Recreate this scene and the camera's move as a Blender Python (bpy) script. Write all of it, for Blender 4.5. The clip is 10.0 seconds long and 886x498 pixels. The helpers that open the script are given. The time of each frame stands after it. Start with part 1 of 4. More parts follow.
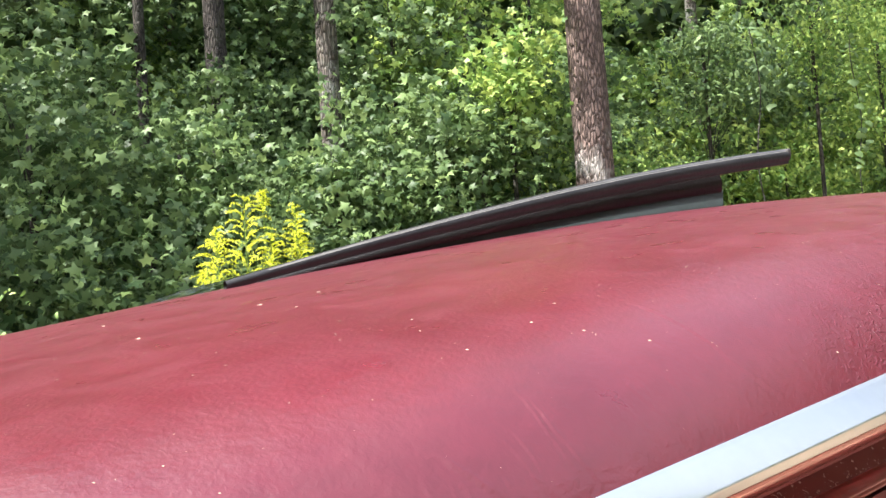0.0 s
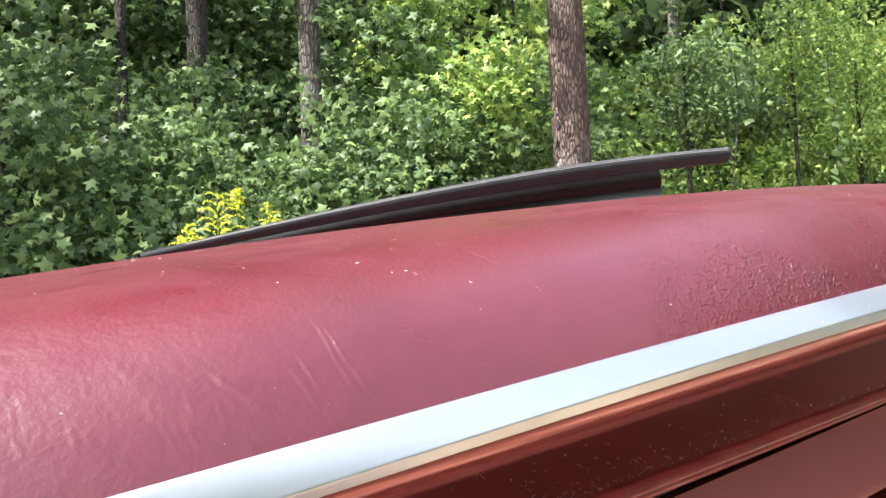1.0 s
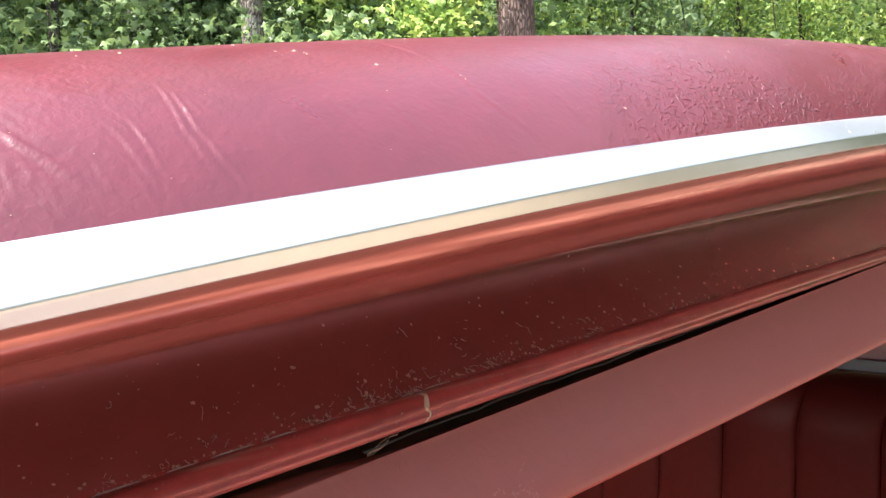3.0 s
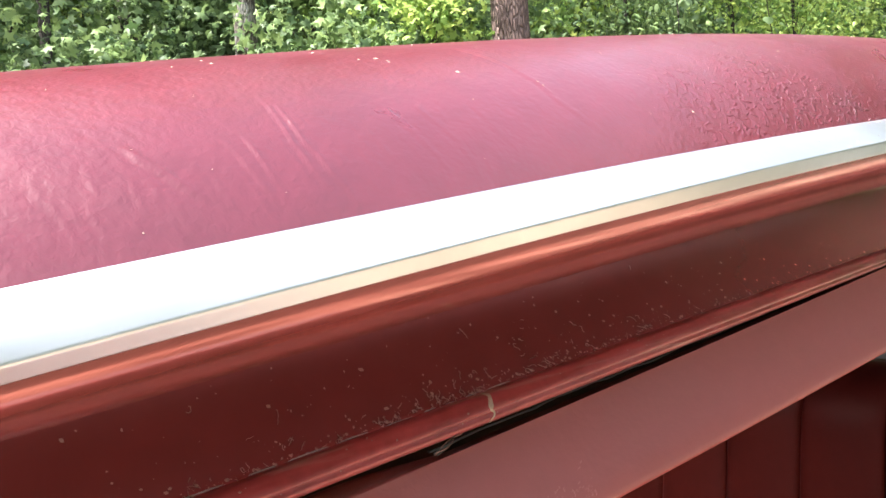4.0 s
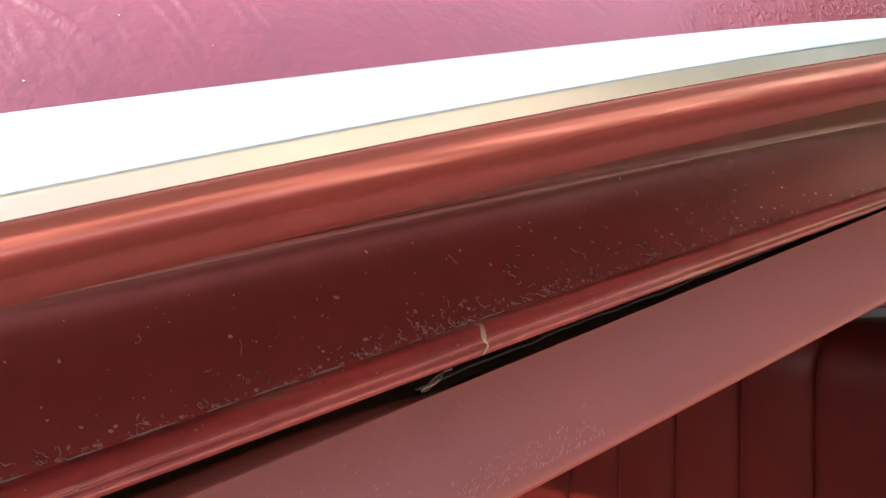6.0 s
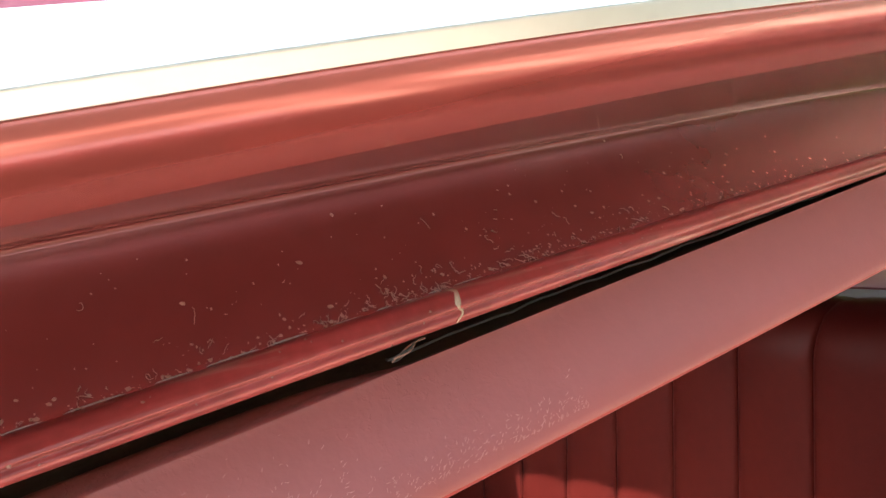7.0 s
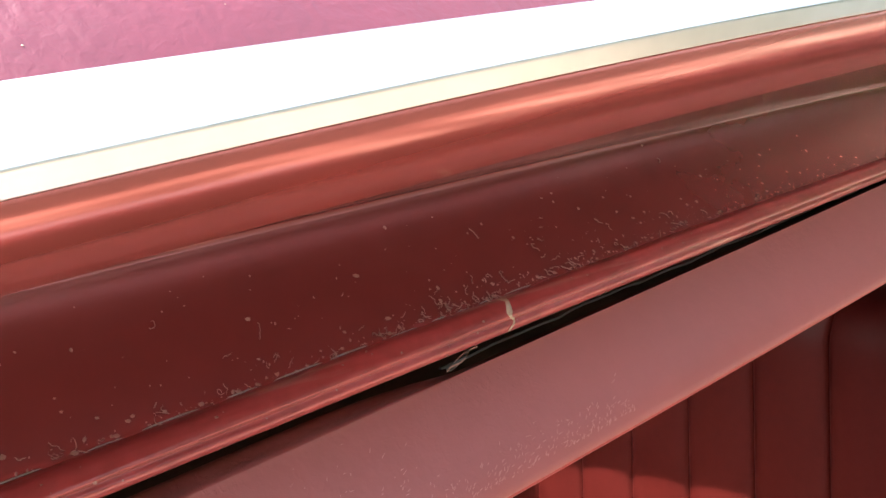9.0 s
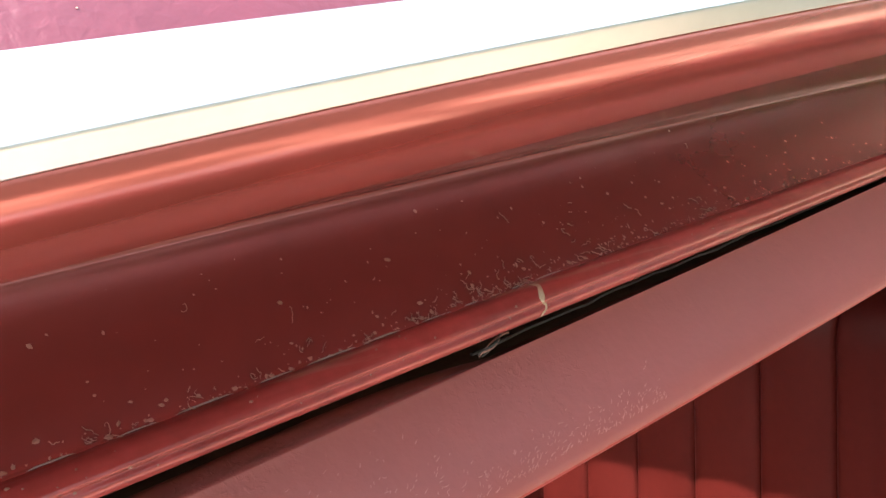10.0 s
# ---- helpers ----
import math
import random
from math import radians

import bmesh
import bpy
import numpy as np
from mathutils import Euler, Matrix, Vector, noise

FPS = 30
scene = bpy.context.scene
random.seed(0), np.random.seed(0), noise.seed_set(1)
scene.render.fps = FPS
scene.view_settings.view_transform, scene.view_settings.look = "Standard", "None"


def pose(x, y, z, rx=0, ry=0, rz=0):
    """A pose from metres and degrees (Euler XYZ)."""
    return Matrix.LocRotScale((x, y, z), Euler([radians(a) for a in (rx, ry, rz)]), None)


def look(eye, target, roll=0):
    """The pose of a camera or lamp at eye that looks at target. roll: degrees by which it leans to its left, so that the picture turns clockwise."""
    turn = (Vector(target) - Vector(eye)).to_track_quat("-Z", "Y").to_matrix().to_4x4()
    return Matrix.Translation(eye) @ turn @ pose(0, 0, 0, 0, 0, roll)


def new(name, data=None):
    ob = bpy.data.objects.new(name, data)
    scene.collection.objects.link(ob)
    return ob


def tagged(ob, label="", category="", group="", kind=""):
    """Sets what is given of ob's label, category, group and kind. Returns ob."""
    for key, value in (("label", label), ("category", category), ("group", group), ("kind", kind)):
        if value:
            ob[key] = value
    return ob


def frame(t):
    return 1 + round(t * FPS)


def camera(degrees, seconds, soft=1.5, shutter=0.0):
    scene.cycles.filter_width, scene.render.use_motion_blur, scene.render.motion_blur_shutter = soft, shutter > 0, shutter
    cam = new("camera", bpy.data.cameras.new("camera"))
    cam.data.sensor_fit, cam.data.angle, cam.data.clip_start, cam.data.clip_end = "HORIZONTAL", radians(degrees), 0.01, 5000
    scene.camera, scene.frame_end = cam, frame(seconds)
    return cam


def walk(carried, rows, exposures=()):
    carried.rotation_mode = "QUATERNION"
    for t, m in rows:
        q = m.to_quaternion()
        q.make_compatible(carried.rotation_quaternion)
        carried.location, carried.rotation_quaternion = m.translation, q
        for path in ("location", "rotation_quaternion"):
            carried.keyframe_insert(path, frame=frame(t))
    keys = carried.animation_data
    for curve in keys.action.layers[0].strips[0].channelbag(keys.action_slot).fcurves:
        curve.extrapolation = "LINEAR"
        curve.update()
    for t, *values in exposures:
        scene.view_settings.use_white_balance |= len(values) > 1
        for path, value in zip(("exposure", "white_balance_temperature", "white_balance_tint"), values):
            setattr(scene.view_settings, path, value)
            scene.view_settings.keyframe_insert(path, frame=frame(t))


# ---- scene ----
cam = camera(54.0, 10.0)
PATH = [
    (0, look((-0.0385, -0.0479, 1.4465), (0.4972, 0.7957, 1.4838), -3.95)),
    (0.5, look((-0.0252, -0.0636, 1.4507), (0.5144, 0.7770, 1.4973), -2.57)),
    (1, look((-0.0128, -0.0627, 1.4317), (0.5416, 0.7684, 1.4758), -2.48)),
    (1.5, look((0.0075, -0.0519, 1.4160), (0.5826, 0.7660, 1.4319), -2.66)),
    (2, look((0.0070, -0.0452, 1.4094), (0.5953, 0.7635, 1.4100), -2.73)),
    (2.5, look((0.0055, -0.0413, 1.4078), (0.6000, 0.7626, 1.3916), -2.85)),
    (2.7, look((0.0113, -0.0390, 1.4077), (0.6076, 0.7634, 1.3830), -2.89)),
    (3.8, look((0.0110, -0.0366, 1.4081), (0.6143, 0.7602, 1.3751), -4.07)),
    (4, look((-0.0002, -0.0309, 1.4114), (0.6046, 0.7643, 1.3684), -3.56)),
    (4.5, look((0.0008, -0.0219, 1.4119), (0.6049, 0.7733, 1.3596), -3.53)),
    (5, look((0.0070, -0.0221, 1.4055), (0.6067, 0.7768, 1.3589), -4.32)),
    (5.5, look((0.0066, -0.0161, 1.4060), (0.6016, 0.7845, 1.3358), -3.64)),
    (5.7, look((0.0114, -0.0179, 1.4014), (0.6093, 0.7811, 1.3372), -4.36)),
    (6.8, look((0.0142, -0.0204, 1.3971), (0.6044, 0.7830, 1.3188), -5.68)),
    (7, look((0.0209, -0.0148, 1.3935), (0.6175, 0.7840, 1.3153), -5.86)),
    (7.5, look((0.0190, -0.0164, 1.3905), (0.6105, 0.7857, 1.3096), -6.15)),
    (8, look((0.0161, -0.0150, 1.3905), (0.6097, 0.7849, 1.3021), -6.44)),
    (8.5, look((0.0120, -0.0147, 1.3940), (0.6055, 0.7857, 1.3078), -6.55)),
    (9, look((0.0138, -0.0130, 1.3986), (0.6012, 0.7910, 1.3058), -6.58)),
    (9.5, look((0.0112, -0.0091, 1.3985), (0.5956, 0.7968, 1.3042), -6.69)),
    (10, look((0.0110, -0.0082, 1.3973), (0.5963, 0.7966, 1.2980), -6.53)),
]
STOPS = [(0.0, 1.78, 6250, 11), (1.0, 1.80, 6250, 12), (2.0, 1.87, 6250, 14), (2.5, 2.0, 6250, 14), (4.0, 2.28, 6250, 14), (4.5, 1.98, 6250, 15), (5.0, 1.93, 6250, 16), (5.5, 2.03, 6250, 16), (7.0, 2.78, 6250, 14), (8.5, 2.90, 6200, 14), (9.0, 2.6, 6150, 15), (9.5, 2.6, 6200, 15), (10.0, 2.62, 6250, 14)]
walk(cam, PATH, STOPS)

# ---- light ----
SUN_TO = Vector((0.49, -0.06, -0.87)).normalized()
world = bpy.data.worlds.new("sky")
scene.world = world
world.use_nodes = True
wn, wl = world.node_tree.nodes, world.node_tree.links
sky = wn.new("ShaderNodeTexSky")
sky.sky_type = "NISHITA"
sky.sun_disc = False
sky.sun_elevation = math.asin(-SUN_TO.z)
sky.sun_rotation = math.atan2(-SUN_TO.x, -SUN_TO.y)
sky.air_density, sky.dust_density, sky.ozone_density = 1.2, 2.5, 1.0
wn["Background"].inputs["Strength"].default_value = 0.13
# thin bright cloud over most of the sky
wco, wno, wra = wn.new("ShaderNodeTexCoord"), wn.new("ShaderNodeTexNoise"), wn.new("ShaderNodeMapRange")
wno.inputs["Scale"].default_value, wno.inputs["Detail"].default_value = 2.2, 6.0
wra.inputs["From Min"].default_value, wra.inputs["From Max"].default_value = 0.35, 0.62
wra.inputs["To Min"].default_value, wra.inputs["To Max"].default_value = 0.32, 0.92
wmx = wn.new("ShaderNodeMix")
wmx.data_type = "RGBA"
wmx.inputs[7].default_value = (6.4, 6.3, 6.2, 1)
wl.new(wco.outputs["Generated"], wno.inputs["Vector"])
wl.new(wno.outputs["Fac"], wra.inputs["Value"])
wse, wel, wmu = wn.new("ShaderNodeSeparateXYZ"), wn.new("ShaderNodeMapRange"), wn.new("ShaderNodeMath")
wel.inputs["From Min"].default_value, wel.inputs["From Max"].default_value = 0.35, 0.95
wel.inputs["To Min"].default_value, wel.inputs["To Max"].default_value = 1.0, 0.25
wmu.operation = "MULTIPLY"
wl.new(wco.outputs["Generated"], wse.inputs["Vector"])
wl.new(wse.outputs["Z"], wel.inputs["Value"])
wl.new(wra.outputs["Result"], wmu.inputs[0])
wl.new(wel.outputs["Result"], wmu.inputs[1])
wl.new(wmu.outputs[0], wmx.inputs[0])
wl.new(sky.outputs["Color"], wmx.inputs[6])
wl.new(wmx.outputs[2], wn["Background"].inputs["Color"])
sun_data = bpy.data.lights.new("sun", "SUN")
sun_data.energy, sun_data.angle, sun_data.color = 4.2, radians(0.6), (1.0, 0.95, 0.87)
sun = new("sun", sun_data)
sun.rotation_euler = SUN_TO.to_track_quat("-Z", "Y").to_euler()

# ---- materials ----


def material(name, base, rough=0.5, metal=0.0, spec=0.5, coat=0.0, vary=0.12, scale=20.0, bump=0.0, bump_scale=200.0, bump_kind="noise", stretch=(1, 1, 1)):
    """A surface with colour variation at two scales, uneven gloss and fine relief."""
    m = bpy.data.materials.new(name)
    m.use_nodes = True
    n, l = m.node_tree.nodes, m.node_tree.links
    b = n["Principled BSDF"]
    co = n.new("ShaderNodeTexCoord")
    n1, n2 = n.new("ShaderNodeTexNoise"), n.new("ShaderNodeTexNoise")
    n1.inputs["Scale"].default_value, n2.inputs["Scale"].default_value = scale, scale * 9.0
    n1.inputs["Detail"].default_value, n2.inputs["Detail"].default_value = 5.0, 4.0
    mix = n.new("ShaderNodeMath")
    mix.operation = "MULTIPLY_ADD"
    mix.inputs[1].default_value = 0.6
    half = n.new("ShaderNodeMath")
    half.operation = "MULTIPLY"
    half.inputs[1].default_value = 0.4
    ramp = n.new("ShaderNodeValToRGB")
    ramp.color_ramp.elements[0].position, ramp.color_ramp.elements[1].position = 0.3, 0.7
    ramp.color_ramp.elements[0].color = (*[c * (1 - vary) for c in base], 1)
    ramp.color_ramp.elements[1].color = (*[min(1.0, c * (1 + vary)) for c in base], 1)
    l.new(co.outputs["Object"], n1.inputs["Vector"])
    l.new(co.outputs["Object"], n2.inputs["Vector"])
    l.new(n2.outputs["Fac"], half.inputs[0])
    l.new(n1.outputs["Fac"], mix.inputs[0])
    l.new(half.outputs[0], mix.inputs[2])
    l.new(mix.outputs[0], ramp.inputs["Fac"])
    l.new(ramp.outputs["Color"], b.inputs["Base Color"])
    rr = n.new("ShaderNodeMapRange")
    rr.inputs["To Min"].default_value, rr.inputs["To Max"].default_value = rough * 0.8, min(1.0, rough * 1.2)
    l.new(n1.outputs["Fac"], rr.inputs["Value"])
    l.new(rr.outputs["Result"], b.inputs["Roughness"])
    b.inputs["Metallic"].default_value = metal
    b.inputs["Specular IOR Level"].default_value = spec
    b.inputs["Coat Weight"].default_value = coat
    b.inputs["Coat Roughness"].default_value = 0.16
    if bump:
        mp = n.new("ShaderNodeMapping")
        mp.inputs["Scale"].default_value = stretch
        l.new(co.outputs["Object"], mp.inputs["Vector"])
        t = n.new("ShaderNodeTexVoronoi" if bump_kind == "cells" else "ShaderNodeTexNoise")
        t.inputs["Scale"].default_value = bump_scale
        l.new(mp.outputs["Vector"], t.inputs["Vector"])
        bp = n.new("ShaderNodeBump")
        bp.inputs["Strength"].default_value = bump
        bp.inputs["Distance"].default_value = 0.35 / bump_scale
        l.new(t.outputs[0], bp.inputs["Height"])
        l.new(bp.outputs["Normal"], b.inputs["Normal"])
    return m




def film(m, colour, scale, lo, hi, most=1.0, stretch=(1, 1, 1)):
    """Lays patches of dirt, dust or painted dapple shade over a surface."""
    n, l = m.node_tree.nodes, m.node_tree.links
    b = n["Principled BSDF"]
    co, mp, t, r, mix = (n.new("ShaderNode" + k) for k in ("TexCoord", "Mapping", "TexNoise", "MapRange", "MixRGB"))
    mp.inputs["Scale"].default_value = stretch
    t.inputs["Scale"].default_value, t.inputs["Detail"].default_value = scale, 6.0
    r.inputs["From Min"].default_value, r.inputs["From Max"].default_value, r.inputs["To Max"].default_value = lo, hi, most
    mix.inputs["Color2"].default_value = (*colour, 1)
    l.new(co.outputs["Object"], mp.inputs["Vector"])
    l.new(mp.outputs["Vector"], t.inputs["Vector"])
    l.new(t.outputs["Fac"], r.inputs["Value"])
    l.new(r.outputs["Result"], mix.inputs["Fac"])
    l.new(b.inputs["Base Color"].links[0].from_socket, mix.inputs["Color1"])
    l.new(mix.outputs["Color"], b.inputs["Base Color"])
    inverse = n.new("ShaderNodeMath")
    inverse.operation = "MULTIPLY_ADD"
    inverse.inputs[1].default_value, inverse.inputs[2].default_value = -b.inputs["Metallic"].default_value, b.inputs["Metallic"].default_value
    l.new(r.outputs["Result"], inverse.inputs[0])
    l.new(inverse.outputs[0], b.inputs["Metallic"])


def vinyl_material():
    """Grained vinyl with patchy gloss, and cracked, pitted grain where it has shrunk towards the trim."""
    m = material("burgundy_vinyl", (0.109, 0.0138, 0.0228), 0.40, vary=0.16, scale=26, spec=0.74)
    n, l = m.node_tree.nodes, m.node_tree.links
    b = n["Principled BSDF"]
    co = n.new("ShaderNodeTexCoord")

    def noise_tex(scale, detail, distortion=0.0):
        t = n.new("ShaderNodeTexNoise")
        t.inputs["Scale"].default_value, t.inputs["Detail"].default_value, t.inputs["Distortion"].default_value = scale, detail, distortion
        l.new(co.outputs["Object"], t.inputs["Vector"])
        return t.outputs["Fac"]

    def ranged(value, lo, hi, out_lo=0.0, out_hi=1.0):
        r = n.new("ShaderNodeMapRange")
        r.inputs["From Min"].default_value, r.inputs["From Max"].default_value = lo, hi
        r.inputs["To Min"].default_value, r.inputs["To Max"].default_value = out_lo, out_hi
        l.new(value, r.inputs["Value"])
        return r.outputs["Result"]

    def times(a, b):
        q = n.new("ShaderNodeMath")
        q.operation = "MULTIPLY"
        l.new(a, q.inputs[0])
        l.new(b, q.inputs[1])
        return q.outputs[0]

    def relief_of(height, strength, distance, before=None):
        bp = n.new("ShaderNodeBump")
        bp.inputs["Strength"].default_value, bp.inputs["Distance"].default_value = strength, distance
        l.new(height, bp.inputs["Height"])
        if before:
            l.new(before, bp.inputs["Normal"])
        return bp.outputs["Normal"]

    l.new(ranged(noise_tex(55, 4.0, 0.6), 0.32, 0.68, 0.27, 0.39), b.inputs["Roughness"])
    sep = n.new("ShaderNodeSeparateXYZ")
    l.new(co.outputs["Object"], sep.inputs["Vector"])
    worn = times(ranged(sep.outputs["X"], 0.115, 0.19), ranged(sep.outputs["Y"], 0.090, 0.070))
    patch = times(worn, ranged(noise_tex(42, 3.0), 0.36, 0.56))
    pits = times(patch, ranged(noise_tex(640, 3.0, 1.0), 0.50, 0.36))
    grain = relief_of(noise_tex(900, 2.0, 0.3), 0.20, 0.0005)
    soft = relief_of(noise_tex(260, 3.0, 0.8), 0.16, 0.0006, grain)
    l.new(relief_of(pits, 0.75, 0.0005, soft), b.inputs["Normal"])
    return m


VINYL = vinyl_material()
CHROME = material("bright_trim", (0.72, 0.735, 0.73), 0.36, metal=1.0, vary=0.05, scale=30)
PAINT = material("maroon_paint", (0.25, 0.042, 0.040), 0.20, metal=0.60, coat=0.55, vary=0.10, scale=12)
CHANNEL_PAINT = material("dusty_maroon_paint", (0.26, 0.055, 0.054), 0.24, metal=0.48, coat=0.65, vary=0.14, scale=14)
film(CHANNEL_PAINT, (0.20, 0.125, 0.085), 42, 0.50, 0.68, 0.20, (0.5, 1, 1))
# Lighter copy of the maroon paint: bounced light put into the rail's colour
RAIL_LIT_PAINT = material("lit_maroon_paint", (0.40, 0.092, 0.078), 0.20, metal=0.50, coat=0.8, vary=0.12, scale=9)
LIP_PAINT = material("worn_maroon_lip", (0.35, 0.060, 0.056), 0.34, metal=0.3, coat=0.4, vary=0.35, scale=40, bump=0.5, bump_scale=300, stretch=(0.03, 1, 1))
film(LIP_PAINT, (0.42, 0.25, 0.19), 420, 0.56, 0.70, 0.55, (0.03, 1, 1))
SEAL_DUST = material("grey_dust_film", (0.095, 0.090, 0.085), 0.8, vary=0.3, scale=90)
SEAL = material("dusty_grey_seal", (0.024, 0.023, 0.023), 0.42, spec=0.4, vary=0.3, scale=40, bump=0.2, bump_scale=300)
SKIRT = material("grey_skirt", (0.06, 0.075, 0.075), 0.3, vary=0.25, scale=18)
DUST = material("pale_dust", (0.50, 0.39, 0.28), 0.9, vary=0.3, scale=300)
MUD = material("pinkish_mud", (0.31, 0.17, 0.14), 0.9, vary=0.3, scale=300)
GRIME = material("grey_grime", (0.27, 0.235, 0.225), 0.9, vary=0.3, scale=300)
RUBBER = material("black_rubber", (0.105, 0.072, 0.054), 0.6, vary=0.3, scale=60, bump=0.3, bump_scale=400)
PLASTIC = material("mauve_vinyl_trim", (0.30, 0.085, 0.074), 0.46, spec=0.40, vary=0.06, scale=25, bump=0.14, bump_scale=700)


def crinkle(m):
    """Adds fine raised crinkles in patches to a grained surface."""
    n, l = m.node_tree.nodes, m.node_tree.links
    b = n["Principled BSDF"]
    co, t, p, r, q, mu, bp = (n.new("ShaderNode" + k) for k in ("TexCoord", "TexNoise", "TexNoise", "MapRange", "MapRange", "Math", "Bump"))
    t.inputs["Scale"].default_value, t.inputs["Distortion"].default_value = 560, 1.6
    p.inputs["Scale"].default_value = 38
    r.inputs["From Min"].default_value, r.inputs["From Max"].default_value = 0.55, 0.68
    q.inputs["From Min"].default_value, q.inputs["From Max"].default_value = 0.48, 0.58
    mu.operation = "MULTIPLY"
    bp.inputs["Strength"].default_value, bp.inputs["Distance"].default_value = 0.14, 0.0003
    for tex, rng_node in ((t, r), (p, q)):
        l.new(co.outputs["Object"], tex.inputs["Vector"])
        l.new(tex.outputs["Fac"], rng_node.inputs["Value"])
    l.new(r.outputs["Result"], mu.inputs[0])
    l.new(q.outputs["Result"], mu.inputs[1])
    sx, xr, m2 = n.new("ShaderNodeSeparateXYZ"), n.new("ShaderNodeMapRange"), n.new("ShaderNodeMath")
    xr.inputs["From Min"].default_value, xr.inputs["From Max"].default_value = 0.14, 0.10
    m2.operation = "MULTIPLY"
    l.new(co.outputs["Object"], sx.inputs["Vector"])
    l.new(sx.outputs["X"], xr.inputs["Value"])
    l.new(mu.outputs[0], m2.inputs[0])
    l.new(xr.outputs["Result"], m2.inputs[1])
    l.new(m2.outputs[0], bp.inputs["Height"])
    l.new(b.inputs["Normal"].links[0].from_socket, bp.inputs["Normal"])
    l.new(bp.outputs["Normal"], b.inputs["Normal"])


crinkle(PLASTIC)
RIM_RED = material("lit_rim_red", (0.32, 0.028, 0.022), 0.45, vary=0.1, scale=40)
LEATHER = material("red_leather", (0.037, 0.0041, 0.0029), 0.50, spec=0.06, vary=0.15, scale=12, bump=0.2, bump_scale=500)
# patchy bright metal for an added, unseen reflector on the sill
REFLECTOR = material("reflector_aluminium", (0.62, 0.58, 0.53), 0.42, metal=0.5, vary=0.8, scale=3.2, bump=0.4, bump_scale=120)
CARPET = material("dark_red_carpet", (0.11, 0.026, 0.022), 0.95, vary=0.3, scale=60)
LINING = material("red_headliner_cloth", (0.10, 0.026, 0.026), 0.9, vary=0.1, scale=80)


def bark_material(name, plate, furrow, lichen, low=0.0):
    """Scaly plates with dark furrows between them, and pale lichen in patches."""
    m = bpy.data.materials.new(name)
    m.use_nodes = True
    n, l = m.node_tree.nodes, m.node_tree.links
    b = n["Principled BSDF"]
    b.inputs["Roughness"].default_value = 0.9
    co, mp, wob = n.new("ShaderNodeTexCoord"), n.new("ShaderNodeMapping"), n.new("ShaderNodeTexNoise")
    mp.inputs["Scale"].default_value = (44, 44, 11)
    wob.inputs["Scale"].default_value = 7.0
    add = n.new("ShaderNodeMixRGB")
    add.blend_type, add.inputs["Fac"].default_value = "ADD", 0.35
    vo = n.new("ShaderNodeTexVoronoi")
    vo.feature = "DISTANCE_TO_EDGE"
    vo.inputs["Scale"].default_value = 1.0
    cells = n.new("ShaderNodeTexVoronoi")
    cells.inputs["Scale"].default_value = 1.0
    l.new(co.outputs["Object"], mp.inputs["Vector"])
    l.new(mp.outputs["Vector"], add.inputs["Color1"])
    l.new(co.outputs["Object"], wob.inputs["Vector"])
    l.new(wob.outputs["Color"], add.inputs["Color2"])
    l.new(add.outputs["Color"], vo.inputs["Vector"])
    l.new(add.outputs["Color"], cells.inputs["Vector"])
    edge = n.new("ShaderNodeMapRange")
    edge.inputs["From Min"].default_value, edge.inputs["From Max"].default_value = 0.02, 0.22
    l.new(vo.outputs["Distance"], edge.inputs["Value"])
    tone = n.new("ShaderNodeHueSaturation")
    tone.inputs["Color"].default_value = (*plate, 1)
    tv = n.new("ShaderNodeMapRange")
    tv.inputs["To Min"].default_value, tv.inputs["To Max"].default_value = 0.6, 1.35
    l.new(cells.outputs["Color"], tv.inputs["Value"])
    l.new(tv.outputs["Result"], tone.inputs["Value"])
    mix = n.new("ShaderNodeMixRGB")
    mix.inputs["Color1"].default_value = (*furrow, 1)
    l.new(edge.outputs["Result"], mix.inputs["Fac"])
    l.new(tone.outputs["Color"], mix.inputs["Color2"])
    pat = n.new("ShaderNodeTexNoise")
    pat.inputs["Scale"].default_value, pat.inputs["Detail"].default_value = 5.0, 6.0
    l.new(co.outputs["Object"], pat.inputs["Vector"])
    pr = n.new("ShaderNodeMapRange")
    pr.inputs["From Min"].default_value, pr.inputs["From Max"].default_value = 0.50, 0.66
    pr.inputs["To Max"].default_value = 0.85
    l.new(pat.outputs["Fac"], pr.inputs["Value"])
    sep = n.new("ShaderNodeSeparateXYZ")
    l.new(co.outputs["Object"], sep.inputs["Vector"])
    zr = n.new("ShaderNodeMapRange")
    zr.inputs["From Min"].default_value, zr.inputs["From Max"].default_value = 2.75, 2.25
    zr.inputs["To Min"].default_value = low
    l.new(sep.outputs["Z"], zr.inputs["Value"])
    mu = n.new("ShaderNodeMath")
    mu.operation = "MULTIPLY"
    l.new(pr.outputs["Result"], mu.inputs[0])
    l.new(zr.outputs["Result"], mu.inputs[1])
    out = n.new("ShaderNodeMixRGB")
    out.inputs["Color2"].default_value = (*lichen, 1)
    l.new(mu.outputs[0], out.inputs["Fac"])
    l.new(mix.outputs["Color"], out.inputs["Color1"])
    l.new(out.outputs["Color"], b.inputs["Base Color"])
    bp = n.new("ShaderNodeBump")
    bp.inputs["Strength"].default_value, bp.inputs["Distance"].default_value = 0.9, 0.02
    l.new(edge.outputs["Result"], bp.inputs["Height"])
    l.new(bp.outputs["Normal"], b.inputs["Normal"])
    return m


